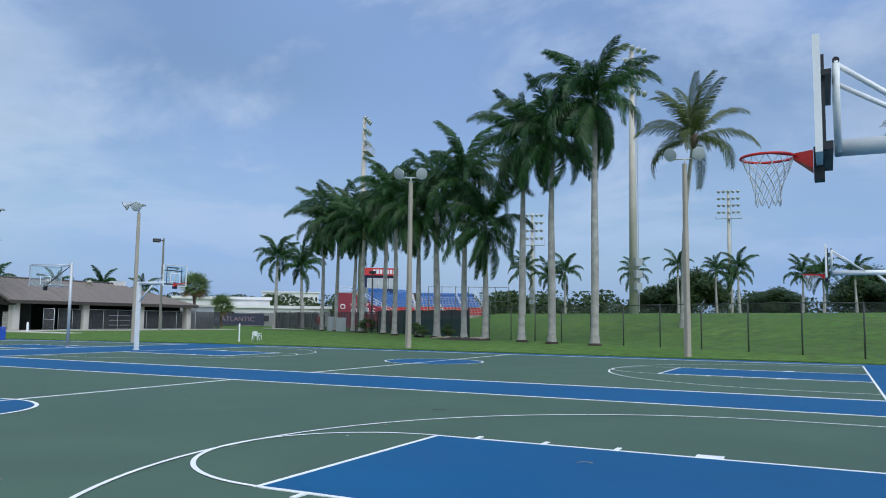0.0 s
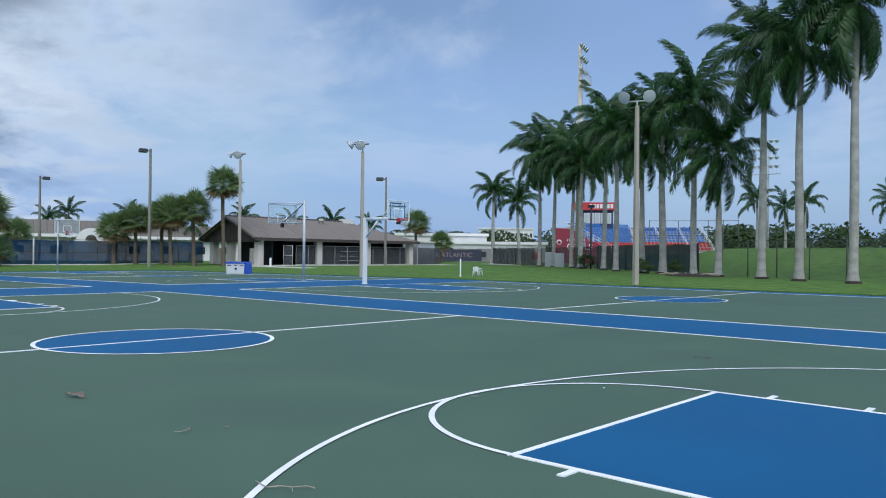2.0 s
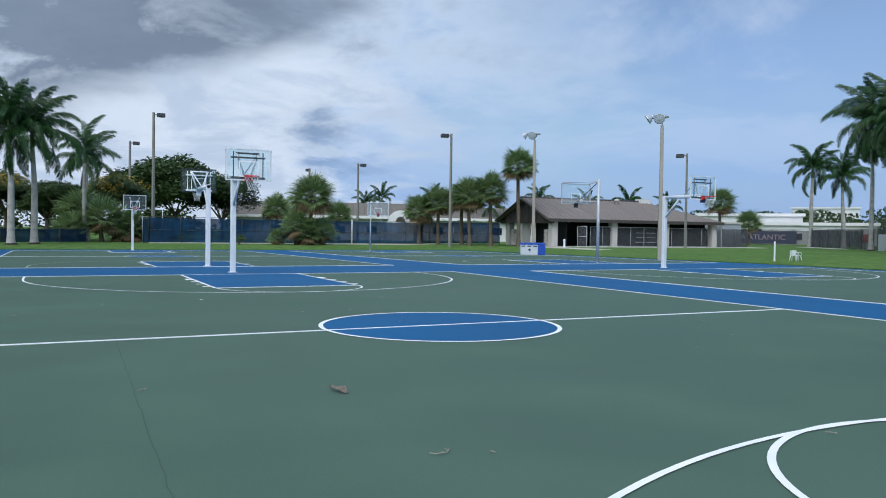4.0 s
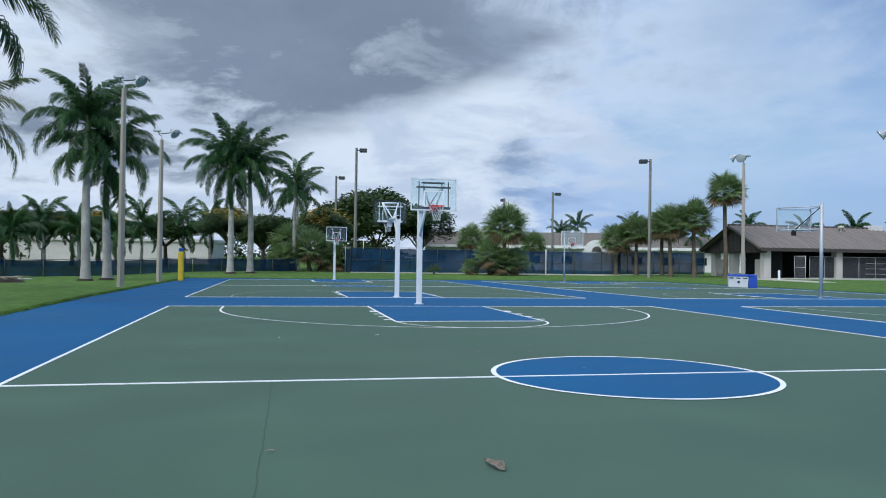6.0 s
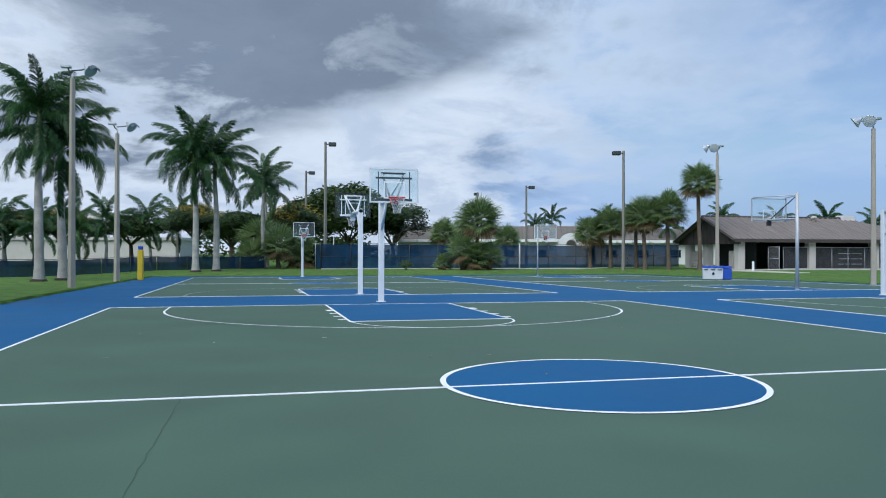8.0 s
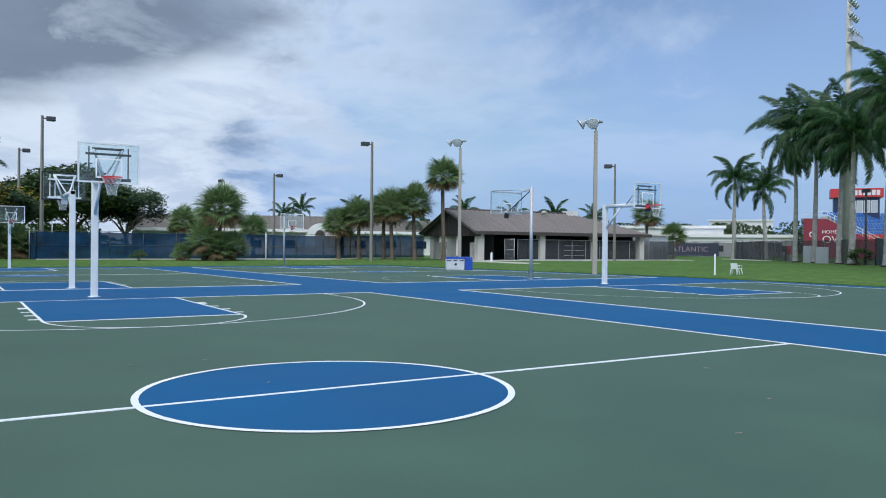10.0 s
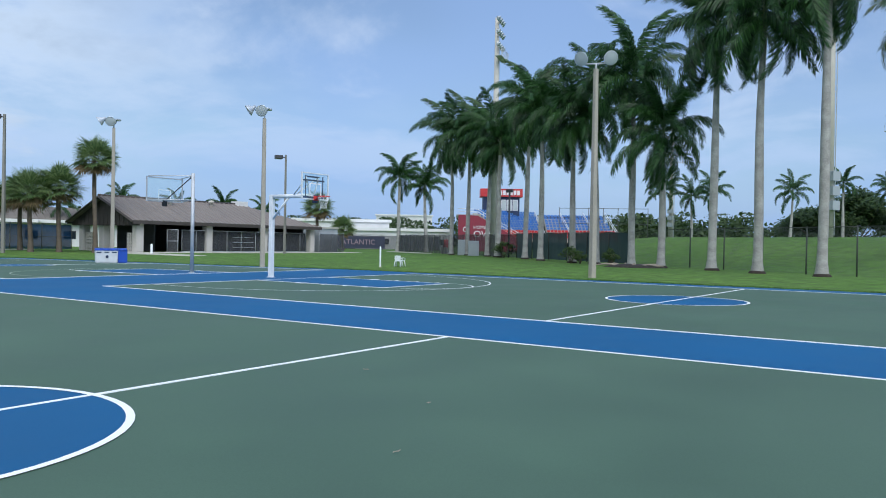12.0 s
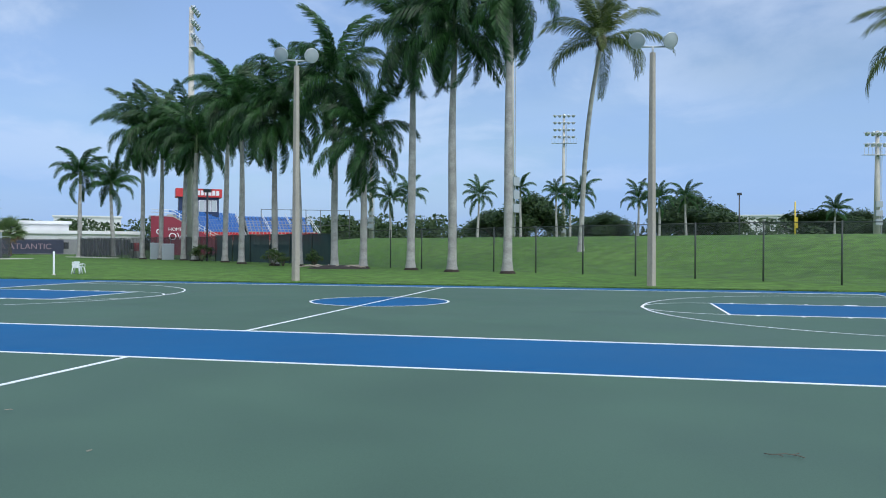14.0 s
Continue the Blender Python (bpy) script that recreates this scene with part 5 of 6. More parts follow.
for k, (x, y, h, s) in enumerate(((-55.0, 36.0, 9.8, 1.95), (-58.6, 32.4, 7.1, 2.1), (-57.4, 34.2, 7.5, 2.1), (-64.0, 31.5, 6.4, 2.0), (-65.4, 29.9, 5.4, 1.9), (-62.2, 33.4, 6.6, 1.9), (-75.7, 17.0, 5.4, 1.8), (-82.0, 26.5, 5.0, 1.8),
                                  (-56.0, 64.4, 7.0, 1.9), (-67.6, 82.0, 5.0, 1.9))):
    sabal(x, y, 0.0, h, s, 100 + k)
sabal(-61.9, 16.9, -0.05, 6.8, 2.35, 120, "dense fan palm clump with a thick round crown", leaves=70)
for k, (x, y, h, s) in enumerate(((-61.2, 15.2, 3.6, 1.9), (-61.0, 16.3, 2.7, 1.7), (-61.6, 17.9, 2.7, 1.6), (-62.2, 13.6, 1.6, 1.0), (-71.0, -1.2, 4.4, 2.2), (-72.0, 0.9, 3.6, 2.2), (-70.8, -3.8, 3.0, 1.8), (-73.5, -3.0, 5.2, 2.3), (-71.5, 1.8, 3.0, 2.0))):
    sabal(x, y, -0.05, h, s, 130 + k, "low fan palm clump at the fence", leaves=40)
for k, (x, y, h) in enumerate(((-84.2, 58.0, 7.6), (-76.6, 68.1, 7.2), (-91.9, 44.6, 7.2), (-103.8, 41.4, 8.0), (-104.7, 38.6, 7.0), (-80.2, 63.5, 6.8), (-72.5, 71.5, 6.6), (-88.0, 51.5, 6.8))):
    royal(x, y, 0, h - 2.6, "far palm behind the roofs", "palms behind the roofs", size=0.70, seed=150 + k, n=11, hang=2, skirt=False, r=0.18)
for k, (x, y, h) in enumerate(((-87.3, -30.5, 6.4), (-89.5, -20.3, 6.4), (-90.2, -15.5, 6.6), (-91.4, -12.6, 6.8), (-88.0, -23.0, 5.4), (-86.0, -26.5, 5.6), (-77.4, -2.2, 9.6), (-84.0, -33.0, 5.2))):
    royal(x, y, 0, h - 2.6, "palm behind the low fence", "palms behind the low fence", size=0.95, seed=170 + k, n=12, hang=3, skirt=False, r=0.17)

# ---- broadleaf trees ----


def crown_mesh(seed, w, d, h, leaves, leaf, material, clumps=26):
    """A crown of many leaves gathered in clumps, with gaps and an uneven outline."""
    rn = random.Random(seed)
    verts, faces = [], []
    spots = []
    for k in range(clumps):
        a, r, e = rn.uniform(0, 2 * math.pi), math.sqrt(rn.random()), rn.uniform(-0.45, 1)
        q = math.sqrt(max(0.05, 1 - max(e, 0) ** 2))
        spots.append(Vector((w * 0.5 * r * q * math.cos(a), d * 0.5 * r * q * math.sin(a), h * 0.5 * e * (1 - 0.3 * r))))
    for k in range(leaves):
        c = spots[k % clumps]
        R = rn.uniform(0.16, 0.24) * w * 0.9
        v = Vector((rn.gauss(0, 1), rn.gauss(0, 1), rn.gauss(0, 0.75))).normalized() * R * (rn.random() ** 0.4)
        p = c + v
        u = Vector((rn.gauss(0, 1), rn.gauss(0, 1), rn.gauss(0, 0.6))).normalized()
        s = u.orthogonal().normalized()
        L = leaf * rn.uniform(0.6, 1.3)
        i = len(verts)
        verts += [p - u * L, p + s * L * 0.45, p + u * L, p - s * L * 0.45]
        faces.append((i, i + 1, i + 2, i + 3))
    me = bpy.data.meshes.new("crown")
    me.from_pydata(verts, [], faces)
    me.materials.append(material)
    return me


CROWNS = [crown_mesh(200 + k, 1.0, 1.0, 0.75, 15000, 0.026, LEAF) for k in range(3)]
CROWNY = [crown_mesh(210, 1.0, 1.0, 0.6, 1300, 0.018, BLOOM)]
CROWNB = [crown_mesh(220 + k, 1.0, 1.0, 0.9, 500, 0.07, LEAFB, 12) for k in range(2)]


def tree(x, y, z, w, h, seed, label="broad dark green shade tree", bloom=False, group="shade trees beyond the fence", deep=0.72):
    rn = random.Random(seed)
    t = thing("shade_tree", label, "tree", group, at=pose(x, y, z, 0, 0, rn.uniform(0, 360)))
    ch = h * deep
    bm = bm_new()
    fork = h * (1 - deep)
    tube(bm, [(0, 0, -0.3), (0.1, 0, fork * 0.5), (0.0, 0.1, fork)], [0.32, 0.24, 0.20], 8)
    for k in range(6):
        a = k * 1.05 + rn.uniform(-0.3, 0.3)
        r = w * 0.33
        tube(bm, [(0, 0.1, fork - 0.2), (r * 0.45 * math.cos(a), r * 0.45 * math.sin(a), fork + ch * 0.22), (r * math.cos(a), r * math.sin(a), fork + ch * 0.48)], [0.15, 0.10, 0.04], 6)
    part("trunk", bm, BARK, t)
    ob = part("crown", CROWNS[seed % 3], LEAF, t)
    ob.matrix_basis = Matrix.Translation((0, 0, h - ch * 0.52)) @ Matrix.Diagonal((w, w, ch * 1.15, 1))
    if bloom:
        ob = part("blossom", CROWNY[0], BLOOM, t, "yellow blossom over the crown")
        ob.matrix_basis = Matrix.Translation((0, 0, h - ch * 0.36)) @ Matrix.Diagonal((w * 1.02, w * 1.02, ch * 1.1, 1))


for k, (x, y, w, h) in enumerate(((-96.0, 9.0, 13.0, 10.6), (-93.5, 14.5, 9.0, 8.6), (-99.0, 3.0, 10.0, 8.5), (-9.1, 147.0, 13.0, 10.0), (-16.0, 152.0, 11.0, 7.5), (21.1, 162.0, 15.0, 10.6), (27.0, 166.0, 10.0, 8.6), (49.0, 183.0, 14.0, 9.0), (58.0, 180.0, 12.0, 8.0), (4.5, 160.0, 11.0, 7.0))):
    tree(x, y, 0.3 if y < 100 else 1.8, w, h, 300 + k, deep=0.72 if y < 100 else 0.92)
for k, (x, y, w, h) in enumerate(((-85.6, -9.9, 7.5, 7.2), (-82.6, 0.8, 7.0, 7.2), (-95.7, -37.6, 9.0, 7.0), (-96.6, -33.0, 8.0, 6.8), (-98.5, -27.0, 8.5, 7.2))):
    tree(x, y, 0, w, h, 320 + k, "spreading tree with yellow blossom", True, "yellow flowering trees", 0.56)
for k, (x, y, w, h) in enumerate(((-97.6, -30.0, 8.0, 6.8), (-93.0, -18.0, 8.0, 6.2), (-79.0, -6.0, 6.0, 5.4), (-76.5, -4.6, 5.0, 6.2), (-88.0, -6.0, 7.0, 6.4), (-100.0, -40.0, 9.0, 6.0), (-90.0, -38.0, 8.0, 5.6))):
    tree(x, y, 0, w, h, 340 + k, deep=0.56)


def bush(x, y, z, w, h, seed):
    t = thing("shrub", "small leafy green shrub on the lawn", "shrub", "shrubs by the palms", at=pose(x, y, z, 0, 0, seed * 40))
    bm = bm_new()
    for a in range(5):
        tube(bm, [(0, 0, -0.05), (0.25 * w * math.cos(a * 1.3), 0.25 * w * math.sin(a * 1.3), h * 0.6)], [0.03, 0.012], 5)
    part("stem", bm, BARK, t)
    ob = part("foliage", CROWNB[seed % 2], LEAFB, t)
    ob.matrix_basis = Matrix.Translation((0, 0, h * 0.5)) @ Matrix.Diagonal((w, w, h, 1))


for k, (x, y, w, h) in enumerate(((-13.3, 47.4, 1.1, 1.2), (-16.8, 48.6, 1.5, 1.2), (-15.9, 48.2, 1.0, 1.0), (-29.6, 61.6, 2.2, 1.5), (-62.0, 10.0, 1.4, 1.0))):
    bush(x, y, ground_z(x, y), w, h, k)

# woods along the skyline, too far to count
def woods(name, spots, seed):
    rn = random.Random(seed)
    verts, faces = [], []
    for (x0, y0, x1, y1, h, n) in spots:
        for k in range(n):
            s = rn.random()
            cx, cy = x0 + (x1 - x0) * s + rn.uniform(-4, 4), y0 + (y1 - y0) * s + rn.uniform(-6, 6)
            hh = h * rn.uniform(0.55, 1.08)
            w = rn.uniform(3.5, 7.0)
            for q in range(330):
                e = rn.random()
                a = rn.uniform(0, 2 * math.pi)
                r = w * math.sqrt(rn.random()) * math.sqrt(max(0.03, 1 - (max(0, e - 0.35) / 0.68) ** 2))
                p = Vector((cx + r * math.cos(a), cy + r * math.sin(a), 0.4 + e * hh))
                u = Vector((rn.gauss(0, 1), rn.gauss(0, 1), rn.gauss(0, 0.7))).normalized()
                v = u.orthogonal().normalized()
                L = rn.uniform(0.22, 0.55)
                i = len(verts)
                verts += [p - u * L, p + v * L * 0.6, p + u * L, p - v * L * 0.6]
                faces.append((i, i + 1, i + 2, i + 3))
    me = bpy.data.meshes.new(name)
    me.from_pydata(verts, [], faces)
    me.materials.append(LEAF)
    tagged(new(name, me), "far line of dark green trees along the skyline", "woods", kind="stuff")


woods("far_woods", [(-60, 170, 90, 185, 8.0, 120), (-175, 195, -60, 185, 8.5, 60), (-175, 150, -120, 185, 8.0, 30), (70, 190, 260, 120, 8.0, 50), (-120, 70, -150, 140, 6.0, 24), (-150, -60, -150, 60, 4.5, 30), (-60, -110, -125, -50, 7.5, 40)], 5)

# ---- small things ----
bin_t = thing("recycling_bin", "wide grey recycling bin with blue end and domed blue lids", "bin", at=pose(-35.9, 25.0, court_z(-35.9), 0, 0, 62) @ Matrix.Scale(0.86, 4))
bm = bm_new()
vs = box(bm, -0.85, -0.42, 0.02, 0.60, 0.42, 0.86)
for v in vs[:4]:
    v.co.x *= 0.95
    v.co.y *= 0.9
bmesh.ops.bevel(bm, geom=bm.edges[:], offset=0.03, segments=2, affect="EDGES")
part("body", bm, BINW, bin_t)
bm = bm_new()
vs = box(bm, 0.605, -0.43, 0.02, 1.20, 0.43, 0.84)
bmesh.ops.bevel(bm, geom=bm.edges[:], offset=0.03, segments=2, affect="EDGES")
part("end_bin", bm, BINB, bin_t, "bright blue plastic")
for x0, x1 in ((-0.86, -0.40), (-0.38, 0.10), (0.12, 0.60), (0.62, 1.20)):
    bm = bm_new()
    n = 8
    top = [(x0, -0.44 + 0.88 * k / n, 0.87 + 0.16 * math.sin(math.pi * k / n)) for k in range(n + 1)]
    a = [bm.verts.new(p) for p in top]
    b = [bm.verts.new((x1, p[1], p[2])) for p in top]
    for k in range(n):
        bm.faces.new((a[k], b[k], b[k + 1], a[k + 1])).smooth = True
    bm.faces.new(a[::-1]), bm.faces.new(b), bm.faces.new((a[0], a[-1], b[-1], b[0]))
    part("lid", bm, BINB, bin_t, "domed blue lid")
for x in (-0.62, -0.12, 0.36):
    bm = bm_new()
    box(bm, x - 0.15, -0.435, 0.70, x + 0.15, -0.421, 0.78)
    part("slot", bm, NAVY, bin_t)
bm = bm_new()
lathe(bm, [(0.0, 0.0), (0.10, 0.0), (0.10, 0.012), (0.0, 0.012)], 12, pose(-0.1, -0.42, 0.45, 90, 0, 0))
part("sticker", bm, NAVY, bin_t)


def marker(x, y, z, h, r, label):
    t = thing("marker_post", label, "post", at=pose(x, y, z))
    bm = bm_new()
    lathe(bm, [(r, -0.2), (r, h - r), (r * 0.8, h - r * 0.4), (0.0, h)], 12)
    part("post", bm, WHITE, t)
    bm = bm_new()
    lathe(bm, [(r * 1.9, 0.0), (r * 1.9, 0.03), (r * 1.02, 0.05)], 12)
    part("base", bm, CONCP, t)


marker(-19.6, 30.5, ground_z(-19.6, 30.5), 1.12, 0.045, "thin white marker post on the lawn")
marker(-48.6, 37.0, ground_z(-48.6, 37.0), 0.85, 0.10, "short white bollard beside the footpath")


def chair(x, y, z, turn):
    """A white plastic garden stool with slatted back."""
    t = thing("plastic_chair", "small white plastic chair on the lawn", "chair", "white chairs on the lawn", at=pose(x, y, z, 0, 0, turn) @ Matrix.Scale(0.8, 4))
    bm = bm_new()
    box(bm, -0.22, -0.22, 0.36, 0.22, 0.22, 0.41)
    bmesh.ops.bevel(bm, geom=bm.edges[:], offset=0.02, segments=2, affect="EDGES")
    part("seat", bm, WHITE, t)
    for sx in (-1, 1):
        for sy in (-1, 1):
            bm = bm_new()
            tube(bm, [(sx * 0.24, sy * 0.24, -0.02), (sx * 0.18, sy * 0.18, 0.37)], [0.03, 0.035], 6)
            part("leg", bm, WHITE, t)
    for k in range(4):
        bm = bm_new()
        box(bm, -0.19 + k * 0.105, 0.185, 0.41, -0.12 + k * 0.105, 0.215, 0.66)
        part("back_slat", bm, WHITE, t)
    bm = bm_new()
    box(bm, -0.22, 0.18, 0.66, 0.22, 0.22, 0.73)
    part("back_rail", bm, WHITE, t)
    for s in (-1, 1):
        bm = bm_new()
        tube(bm, [(s * 0.23, 0.2, 0.56), (s * 0.25, -0.02, 0.58), (s * 0.24, -0.19, 0.56), (s * 0.22, -0.2, 0.38)], 0.022, 6)
        part("armrest", bm, WHITE, t)


chair(-19.05, 31.4, ground_z(-19.05, 31.4), 200)
chair(-19.25, 31.85, ground_z(-19.25, 31.85), 165)

pad = thing("padded_post", "tall yellow padded post with blue cap beside the courts", "post", at=pose(-42.6, -10.5, court_z(-42.6)))
bm = bm_new()
box(bm, -0.17, -0.17, 0.0, 0.17, 0.17, 1.88)
bmesh.ops.bevel(bm, geom=bm.edges[:], offset=0.05, segments=2, affect="EDGES")
part("pad", bm, YELLOW, pad)
bm = bm_new()
box(bm, -0.14, -0.14, 1.885, 0.14, 0.14, 2.10)
bmesh.ops.bevel(bm, geom=bm.edges[:], offset=0.03, segments=1, affect="EDGES")
part("cap", bm, BINB, pad)

foul = thing("foul_pole", "tall yellow foul pole beyond the bank", "pole", at=pose(28.9, 105.5, 2.2))
bm = bm_new()
tube(bm, [(0, 0, -0.2), (0, 0, 5.4)], 0.09, 8)
part("pole", bm, YELLOW, foul)
bm = bm_new()
box(bm, 0.12, -0.02, 2.0, 0.34, 0.02, 3.4)
part("net_panel", bm, YELLOW, foul)
fl = thing("field_pole", "thin dark pole beyond the bank", "pole", at=pose(23.8, 116.5, 2.2))
bm = bm_new()
tube(bm, [(0, 0, -0.2), (0, 0, 7.2)], [0.13, 0.09], 8)
part("pole", bm, LAMPD, fl)
bm = bm_new()
box(bm, -0.3, -0.2, 7.0, 0.3, 0.2, 7.35)
part("lamp_head", bm, LAMPD, fl)

# roots and logs at the foot of the palms
bed = thing("palm_bed", "low heap of brown roots and mulch under the palms", "mulch bed", at=pose(-10.3, 43.6, ground_z(-10.3, 43.6)))
bm = bm_new()
lathe(bm, [(0.0, 0.20), (0.7, 0.17), (1.5, 0.06), (1.9, -0.08)], 20)
for v in bm.verts:
    v.co.x *= 1.15
    v.co.z += 0.06 * noise.noise(v.co * 1.7)
part("mound", bm, MULCH, bed)
rq = random.Random(3)
for k in range(9):
    bm = bm_new()
    a = rq.uniform(0, 6.28)
    p = Vector((rq.uniform(-1.6, 1.6), rq.uniform(-1.0, 0.8), 0.10))
    d = Vector((math.cos(a), math.sin(a) * 0.4, 0)) * rq.uniform(0.5, 1.0)
    tube(bm, [p - d, p + Vector((0, 0, 0.10)), p + d], [0.03, 0.06, 0.025], 6)
    part("log", bm, DEBRIS, bed)

heap = thing("brush_heap", "small heap of brown cut palm leaves on the lawn", "brush heap", at=pose(-36.5, -19.0, ground_z(-36.5, -19.0)))
bm = bm_new()
lathe(bm, [(0.0, 0.32), (0.5, 0.26), (1.0, 0.10), (1.3, -0.1)], 16)
for v in bm.verts:
    v.co.z += 0.10 * noise.noise(v.co * 2.3)
part("heap", bm, MULCH, heap)
for k in range(10):
    bm = bm_new()
    a = rq.uniform(0, 6.28)
    p = Vector((rq.uniform(-0.9, 0.9), rq.uniform(-0.7, 0.7), 0.22))
    d = Vector((math.cos(a), math.sin(a), 0.1)) * rq.uniform(0.3, 0.7)
    tube(bm, [p - d, p + Vector((0, 0, 0.08)), p + d], [0.02, 0.035, 0.015], 5)
    part("branch", bm, DEBRIS, heap)

# utility cabinets and tank behind the palms
for x, y, w, h, m, label in ((-38.5, 67.4, 1.3, 1.7, SHED, "grey utility cabinet at the fence"), (-36.0, 65.5, 1.1, 1.6, SHED, "grey utility cabinet at the fence")):
    t = thing("utility_cabinet", label, "cabinet", "cabinets at the fence", at=pose(x, y, 0.1, 0, 0, 36))
    bm = bm_new()
    box(bm, 0, 0, 0, w, 0.6, h)
    bmesh.ops.bevel(bm, geom=bm.edges[:], offset=0.03, segments=1, affect="EDGES")
    part("body", bm, m, t)
    bm = bm_new()
    box(bm, 0.06, -0.025, 0.1, w / 2 - 0.02, -0.002, h - 0.1)
    part("door", bm, m, t)
    bm = bm_new()
    box(bm, w / 2 + 0.02, -0.025, 0.1, w - 0.06, -0.002, h - 0.1)
    part("door", bm, m, t)

hyd = thing("red_barrel", "red barrel on a pale plinth by the fence", "barrel", at=pose(-44.6, 74.2, 0.1))
bm = bm_new()
lathe(bm, [(0.0, 0.8), (0.28, 0.8), (0.3, 1.2), (0.28, 1.7), (0.0, 1.75)], 12)
part("barrel", bm, SEATR, hyd)
bm = bm_new()
box(bm, -0.45, -0.45, -0.2, 0.45, 0.45, 0.8)
part("plinth", bm, CONCP, hyd)

ph = thing("service_pole", "thin dark pole before the grandstand", "pole", at=pose(-30.1, 63.4, 0.1))
bm = bm_new()
tube(bm, [(0, 0, -0.2), (0, 0, 6.6)], 0.09, 8)
part("pole", bm, LAMPD, ph)
bm = bm_new()
box(bm, -0.35, -0.12, 6.3, 0.35, 0.12, 6.6)
part("crosspiece", bm, LAMPD, ph)


# equipment at the foot of the tennis lamp
eq = thing("electrical_box", "pale electrical boxes at the foot of a lamp pole", "electrical box", at=pose(-67.6, 3.9, 0.0))
for k, (x, y, z) in enumerate(((0.5, -0.5, 0.3), (0.5, 0.3, 0.3), (0.5, -0.1, 1.1))):
    bm = bm_new()
    box(bm, x, y, z, x + 0.3, y + 0.65, z + 0.7)
    bmesh.ops.bevel(bm, geom=bm.edges[:], offset=0.03, segments=1, affect="EDGES")
    part("box", bm, SHED, eq)
bm = bm_new()
tube(bm, [(0.45, 0.0, -0.1), (0.45, 0.0, 3.2)], 0.04, 6)
part("conduit", bm, GALV, eq)


# litter on the courts
def dry_leaf(x, y, size, turn, seed):
    rn = random.Random(seed)
    t = thing("dry_leaf", "curled dry brown palm scrap on the court", "leaf", "litter on the courts", at=pose(x, y, 0.015, 0, 0, turn))
    bm = bm_new()
    n = 9
    a, b = [], []
    for k in range(n + 1):
        s = k / n
        w = size * 0.22 * math.sin(math.pi * min(1, 0.1 + 0.9 * s)) * rn.uniform(0.7, 1.2)
        z = size * 0.12 * abs(math.sin(3.1 * s + rn.random()))
        a.append(bm.verts.new((size * (s - 0.5), w, z + size * 0.10 * rn.random())))
        b.append(bm.verts.new((size * (s - 0.5), -w * 0.8, z)))
    for k in range(n):
        bm.faces.new((a[k], a[k + 1], b[k + 1], b[k]))
    bmesh.ops.solidify(bm, geom=bm.faces[:], thickness=0.006)
    part("blade", bm, DEBRIS, t)
    bm = bm_new()
    tube(bm, [(-size * 0.5, 0, 0.01), (-size * 0.8, size * 0.12, 0.02)], 0.006, 5)
    part("stalk", bm, BARK, t)


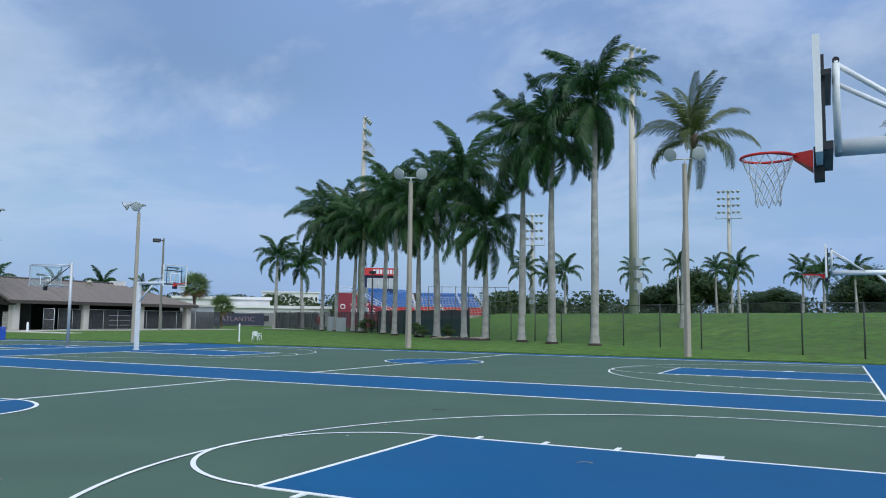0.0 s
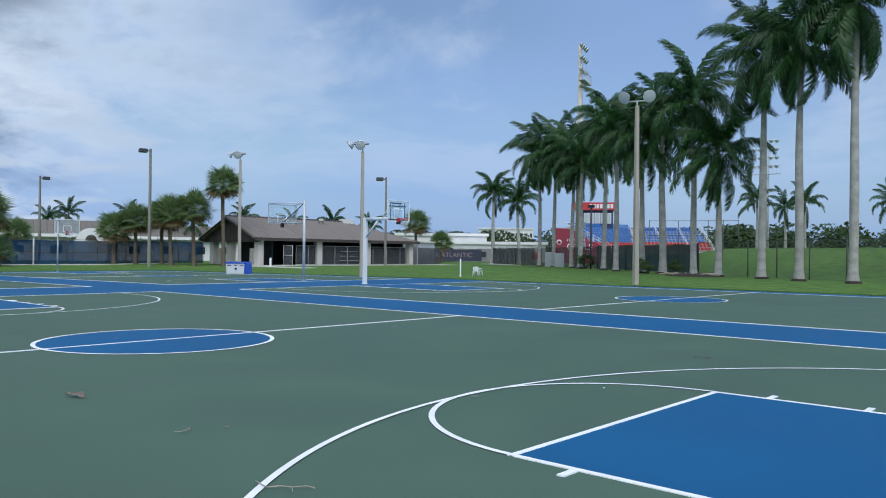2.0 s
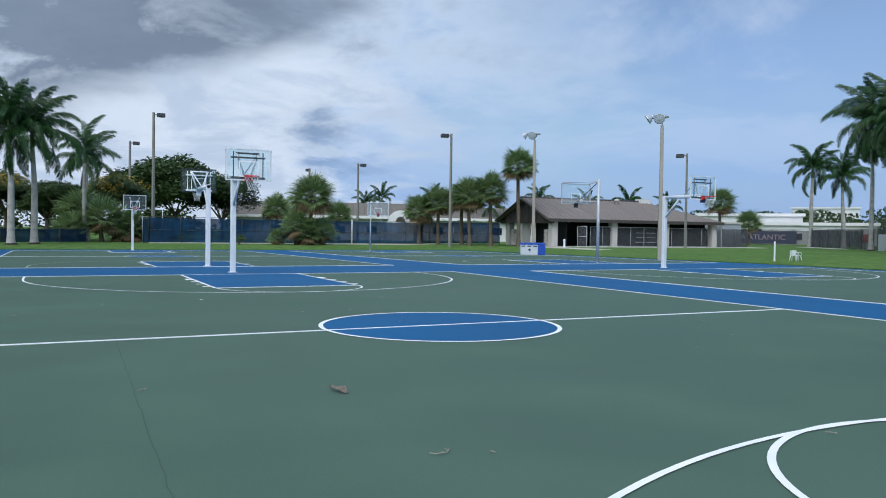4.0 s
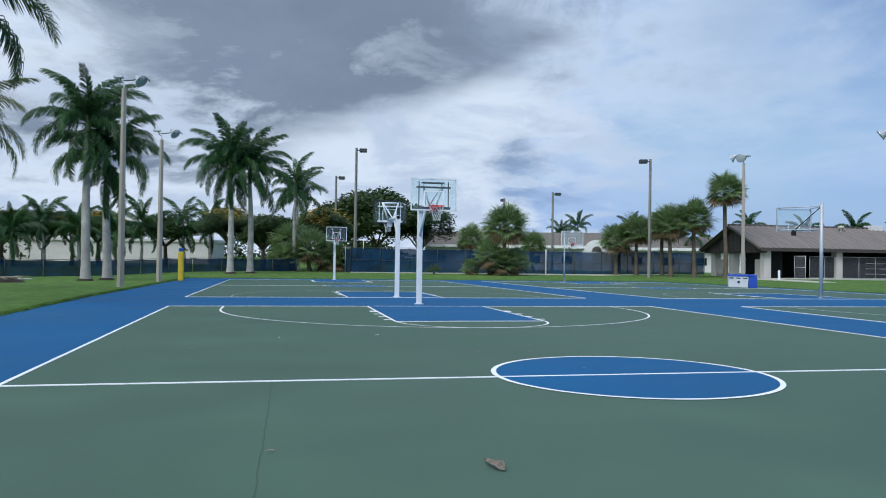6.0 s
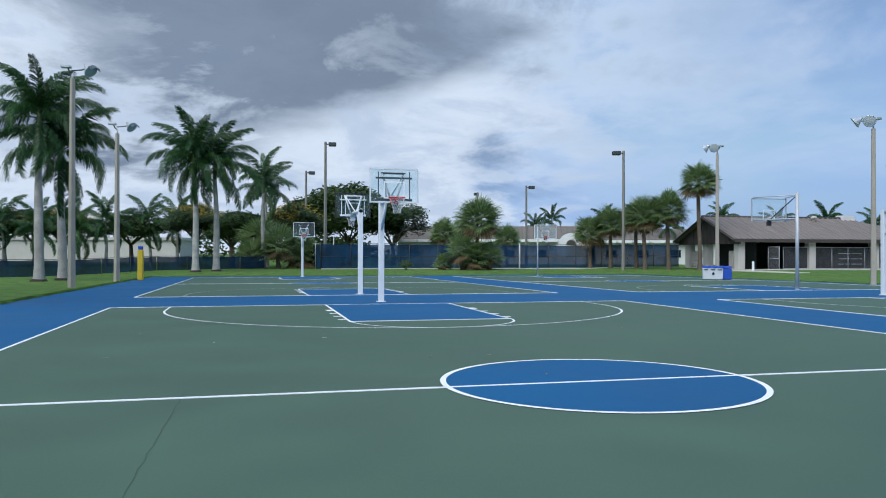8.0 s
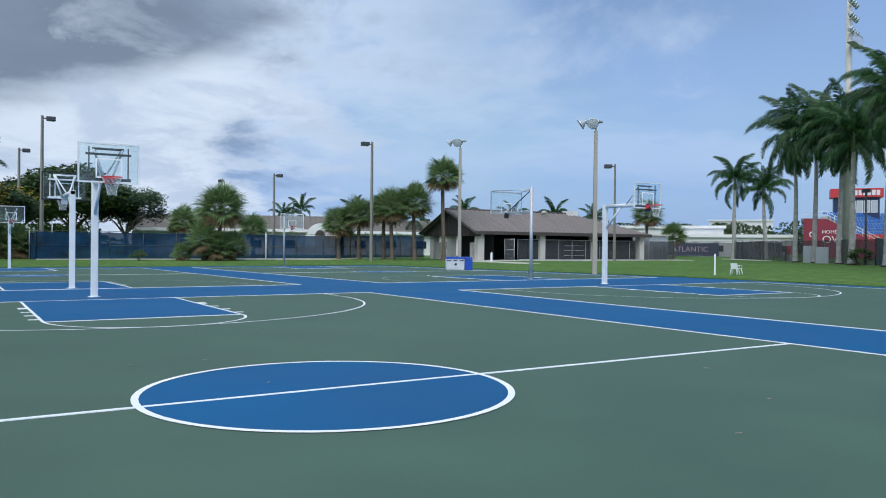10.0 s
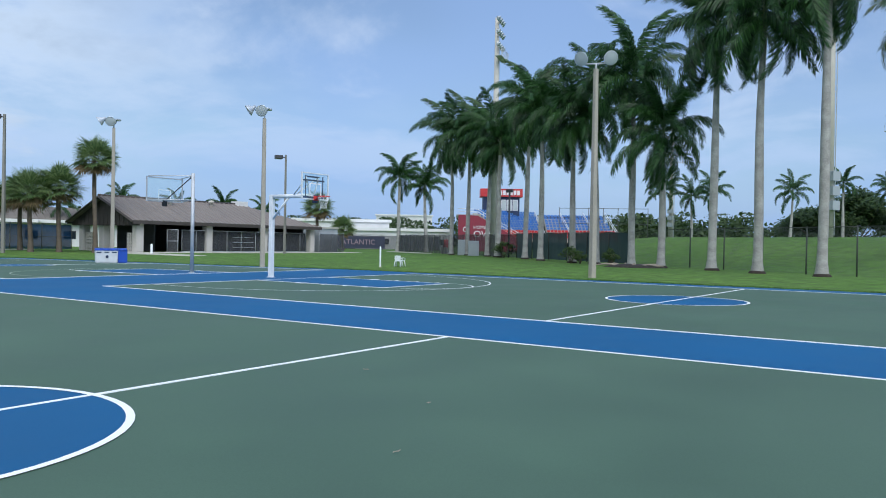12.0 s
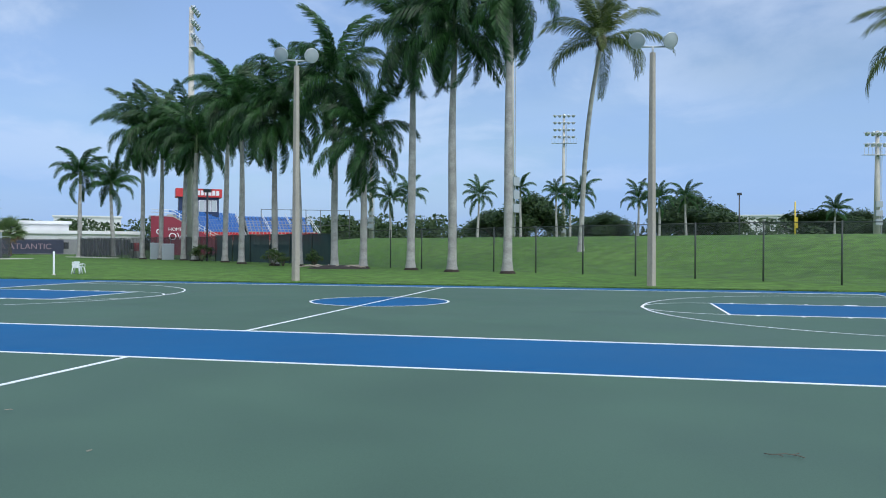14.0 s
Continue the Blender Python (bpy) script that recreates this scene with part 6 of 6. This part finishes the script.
def twig(x, y, size, turn, seed, m=None):
    rn = random.Random(seed)
    t = thing("twig", "thin dry twig lying on the court", "twig", "litter on the courts", at=pose(x, y, 0.013, 0, 0, turn))
    bm = bm_new()
    pts = [(size * (k / 6 - 0.5), size * 0.18 * math.sin(k * 0.9 + seed) * rn.uniform(0.4, 1), 0.006 + 0.01 * rn.random()) for k in range(7)]
    tube(bm, pts, 0.0035, 5)
    part("stem", bm, m or DEBRIS, t)
    for k in (2, 4):
        bm = bm_new()
        tube(bm, [pts[k], (pts[k][0] + size * 0.15, pts[k][1] + size * rn.uniform(-0.25, 0.25), 0.01)], 0.003, 4)
        part("side_shoot", bm, m or DEBRIS, t)


dry_leaf(4.16, -3.07, 0.24, 20, 1)
twig(6.25, -3.09, 0.2, 115, 2)
twig(8.05, -3.47, 0.42, 15, 3)
twig(7.32, 4.41, 0.26, -18, 4, BARK)
twig(10.9, 0.79, 0.18, 30, 5)
for k in range(26):
    rn = random.Random(400 + k)
    twig(rn.uniform(-13, 12), rn.uniform(-6, 7), rn.uniform(0.03, 0.08), rn.uniform(0, 180), 400 + k, PAINT if k % 9 == 0 else DEBRIS)


# a hairline crack that wanders along the court
bm = bm_new()
rn = random.Random(77)
pts = [(-0.4 + 0.22 * k, -4.63 - 0.0048 * k + rn.uniform(-0.012, 0.012)) for k in range(32)]
stroke(bm, pts, 0.007, 0.0, 0.0062)
tagged(part("crack", bm, mat("crack_shadow", (0.050, 0.088, 0.062), 0.95, bump=0.0)), "thin dark hairline crack across the green court", "crack", kind="structure")


# uneven grass along the edge of the courts
def edge_grass():
    rn = random.Random(12)
    verts, faces = [], []

    def tuft(x, y, z):
        for q in range(4):
            a = rn.uniform(0, 6.28)
            h, w = rn.uniform(0.015, 0.05), 0.012
            dx, dy = math.cos(a) * w, math.sin(a) * w
            i = len(verts)
            verts.extend([(x - dx, y - dy, z - 0.02), (x + dx, y + dy, z - 0.02), (x + rn.uniform(-0.06, 0.06), y + rn.uniform(-0.06, 0.06), z + h)])
            faces.append((i, i + 1, i + 2))

    for k in range(5200):
        x = rn.uniform(CX0, CX1)
        y = CY1 + rn.gauss(0.02, 0.09)
        tuft(x, y, court_z(x) + 0.02)
        x = rn.uniform(CX0, -8)
        y = CY0 - rn.gauss(0.02, 0.09)
        tuft(x, y, court_z(x) + 0.02)
    for k in range(2000):
        tuft(CX0 - rn.gauss(0.02, 0.09), rn.uniform(CY0, CY1), court_z(CX0) + 0.02)
    me = bpy.data.meshes.new("grass")
    me.from_pydata(verts, [], faces)
    me.materials.append(GRASS)
    tagged(new("grass", me), "ragged tufts of grass along the court edge", "grass", kind="stuff")


edge_grass()
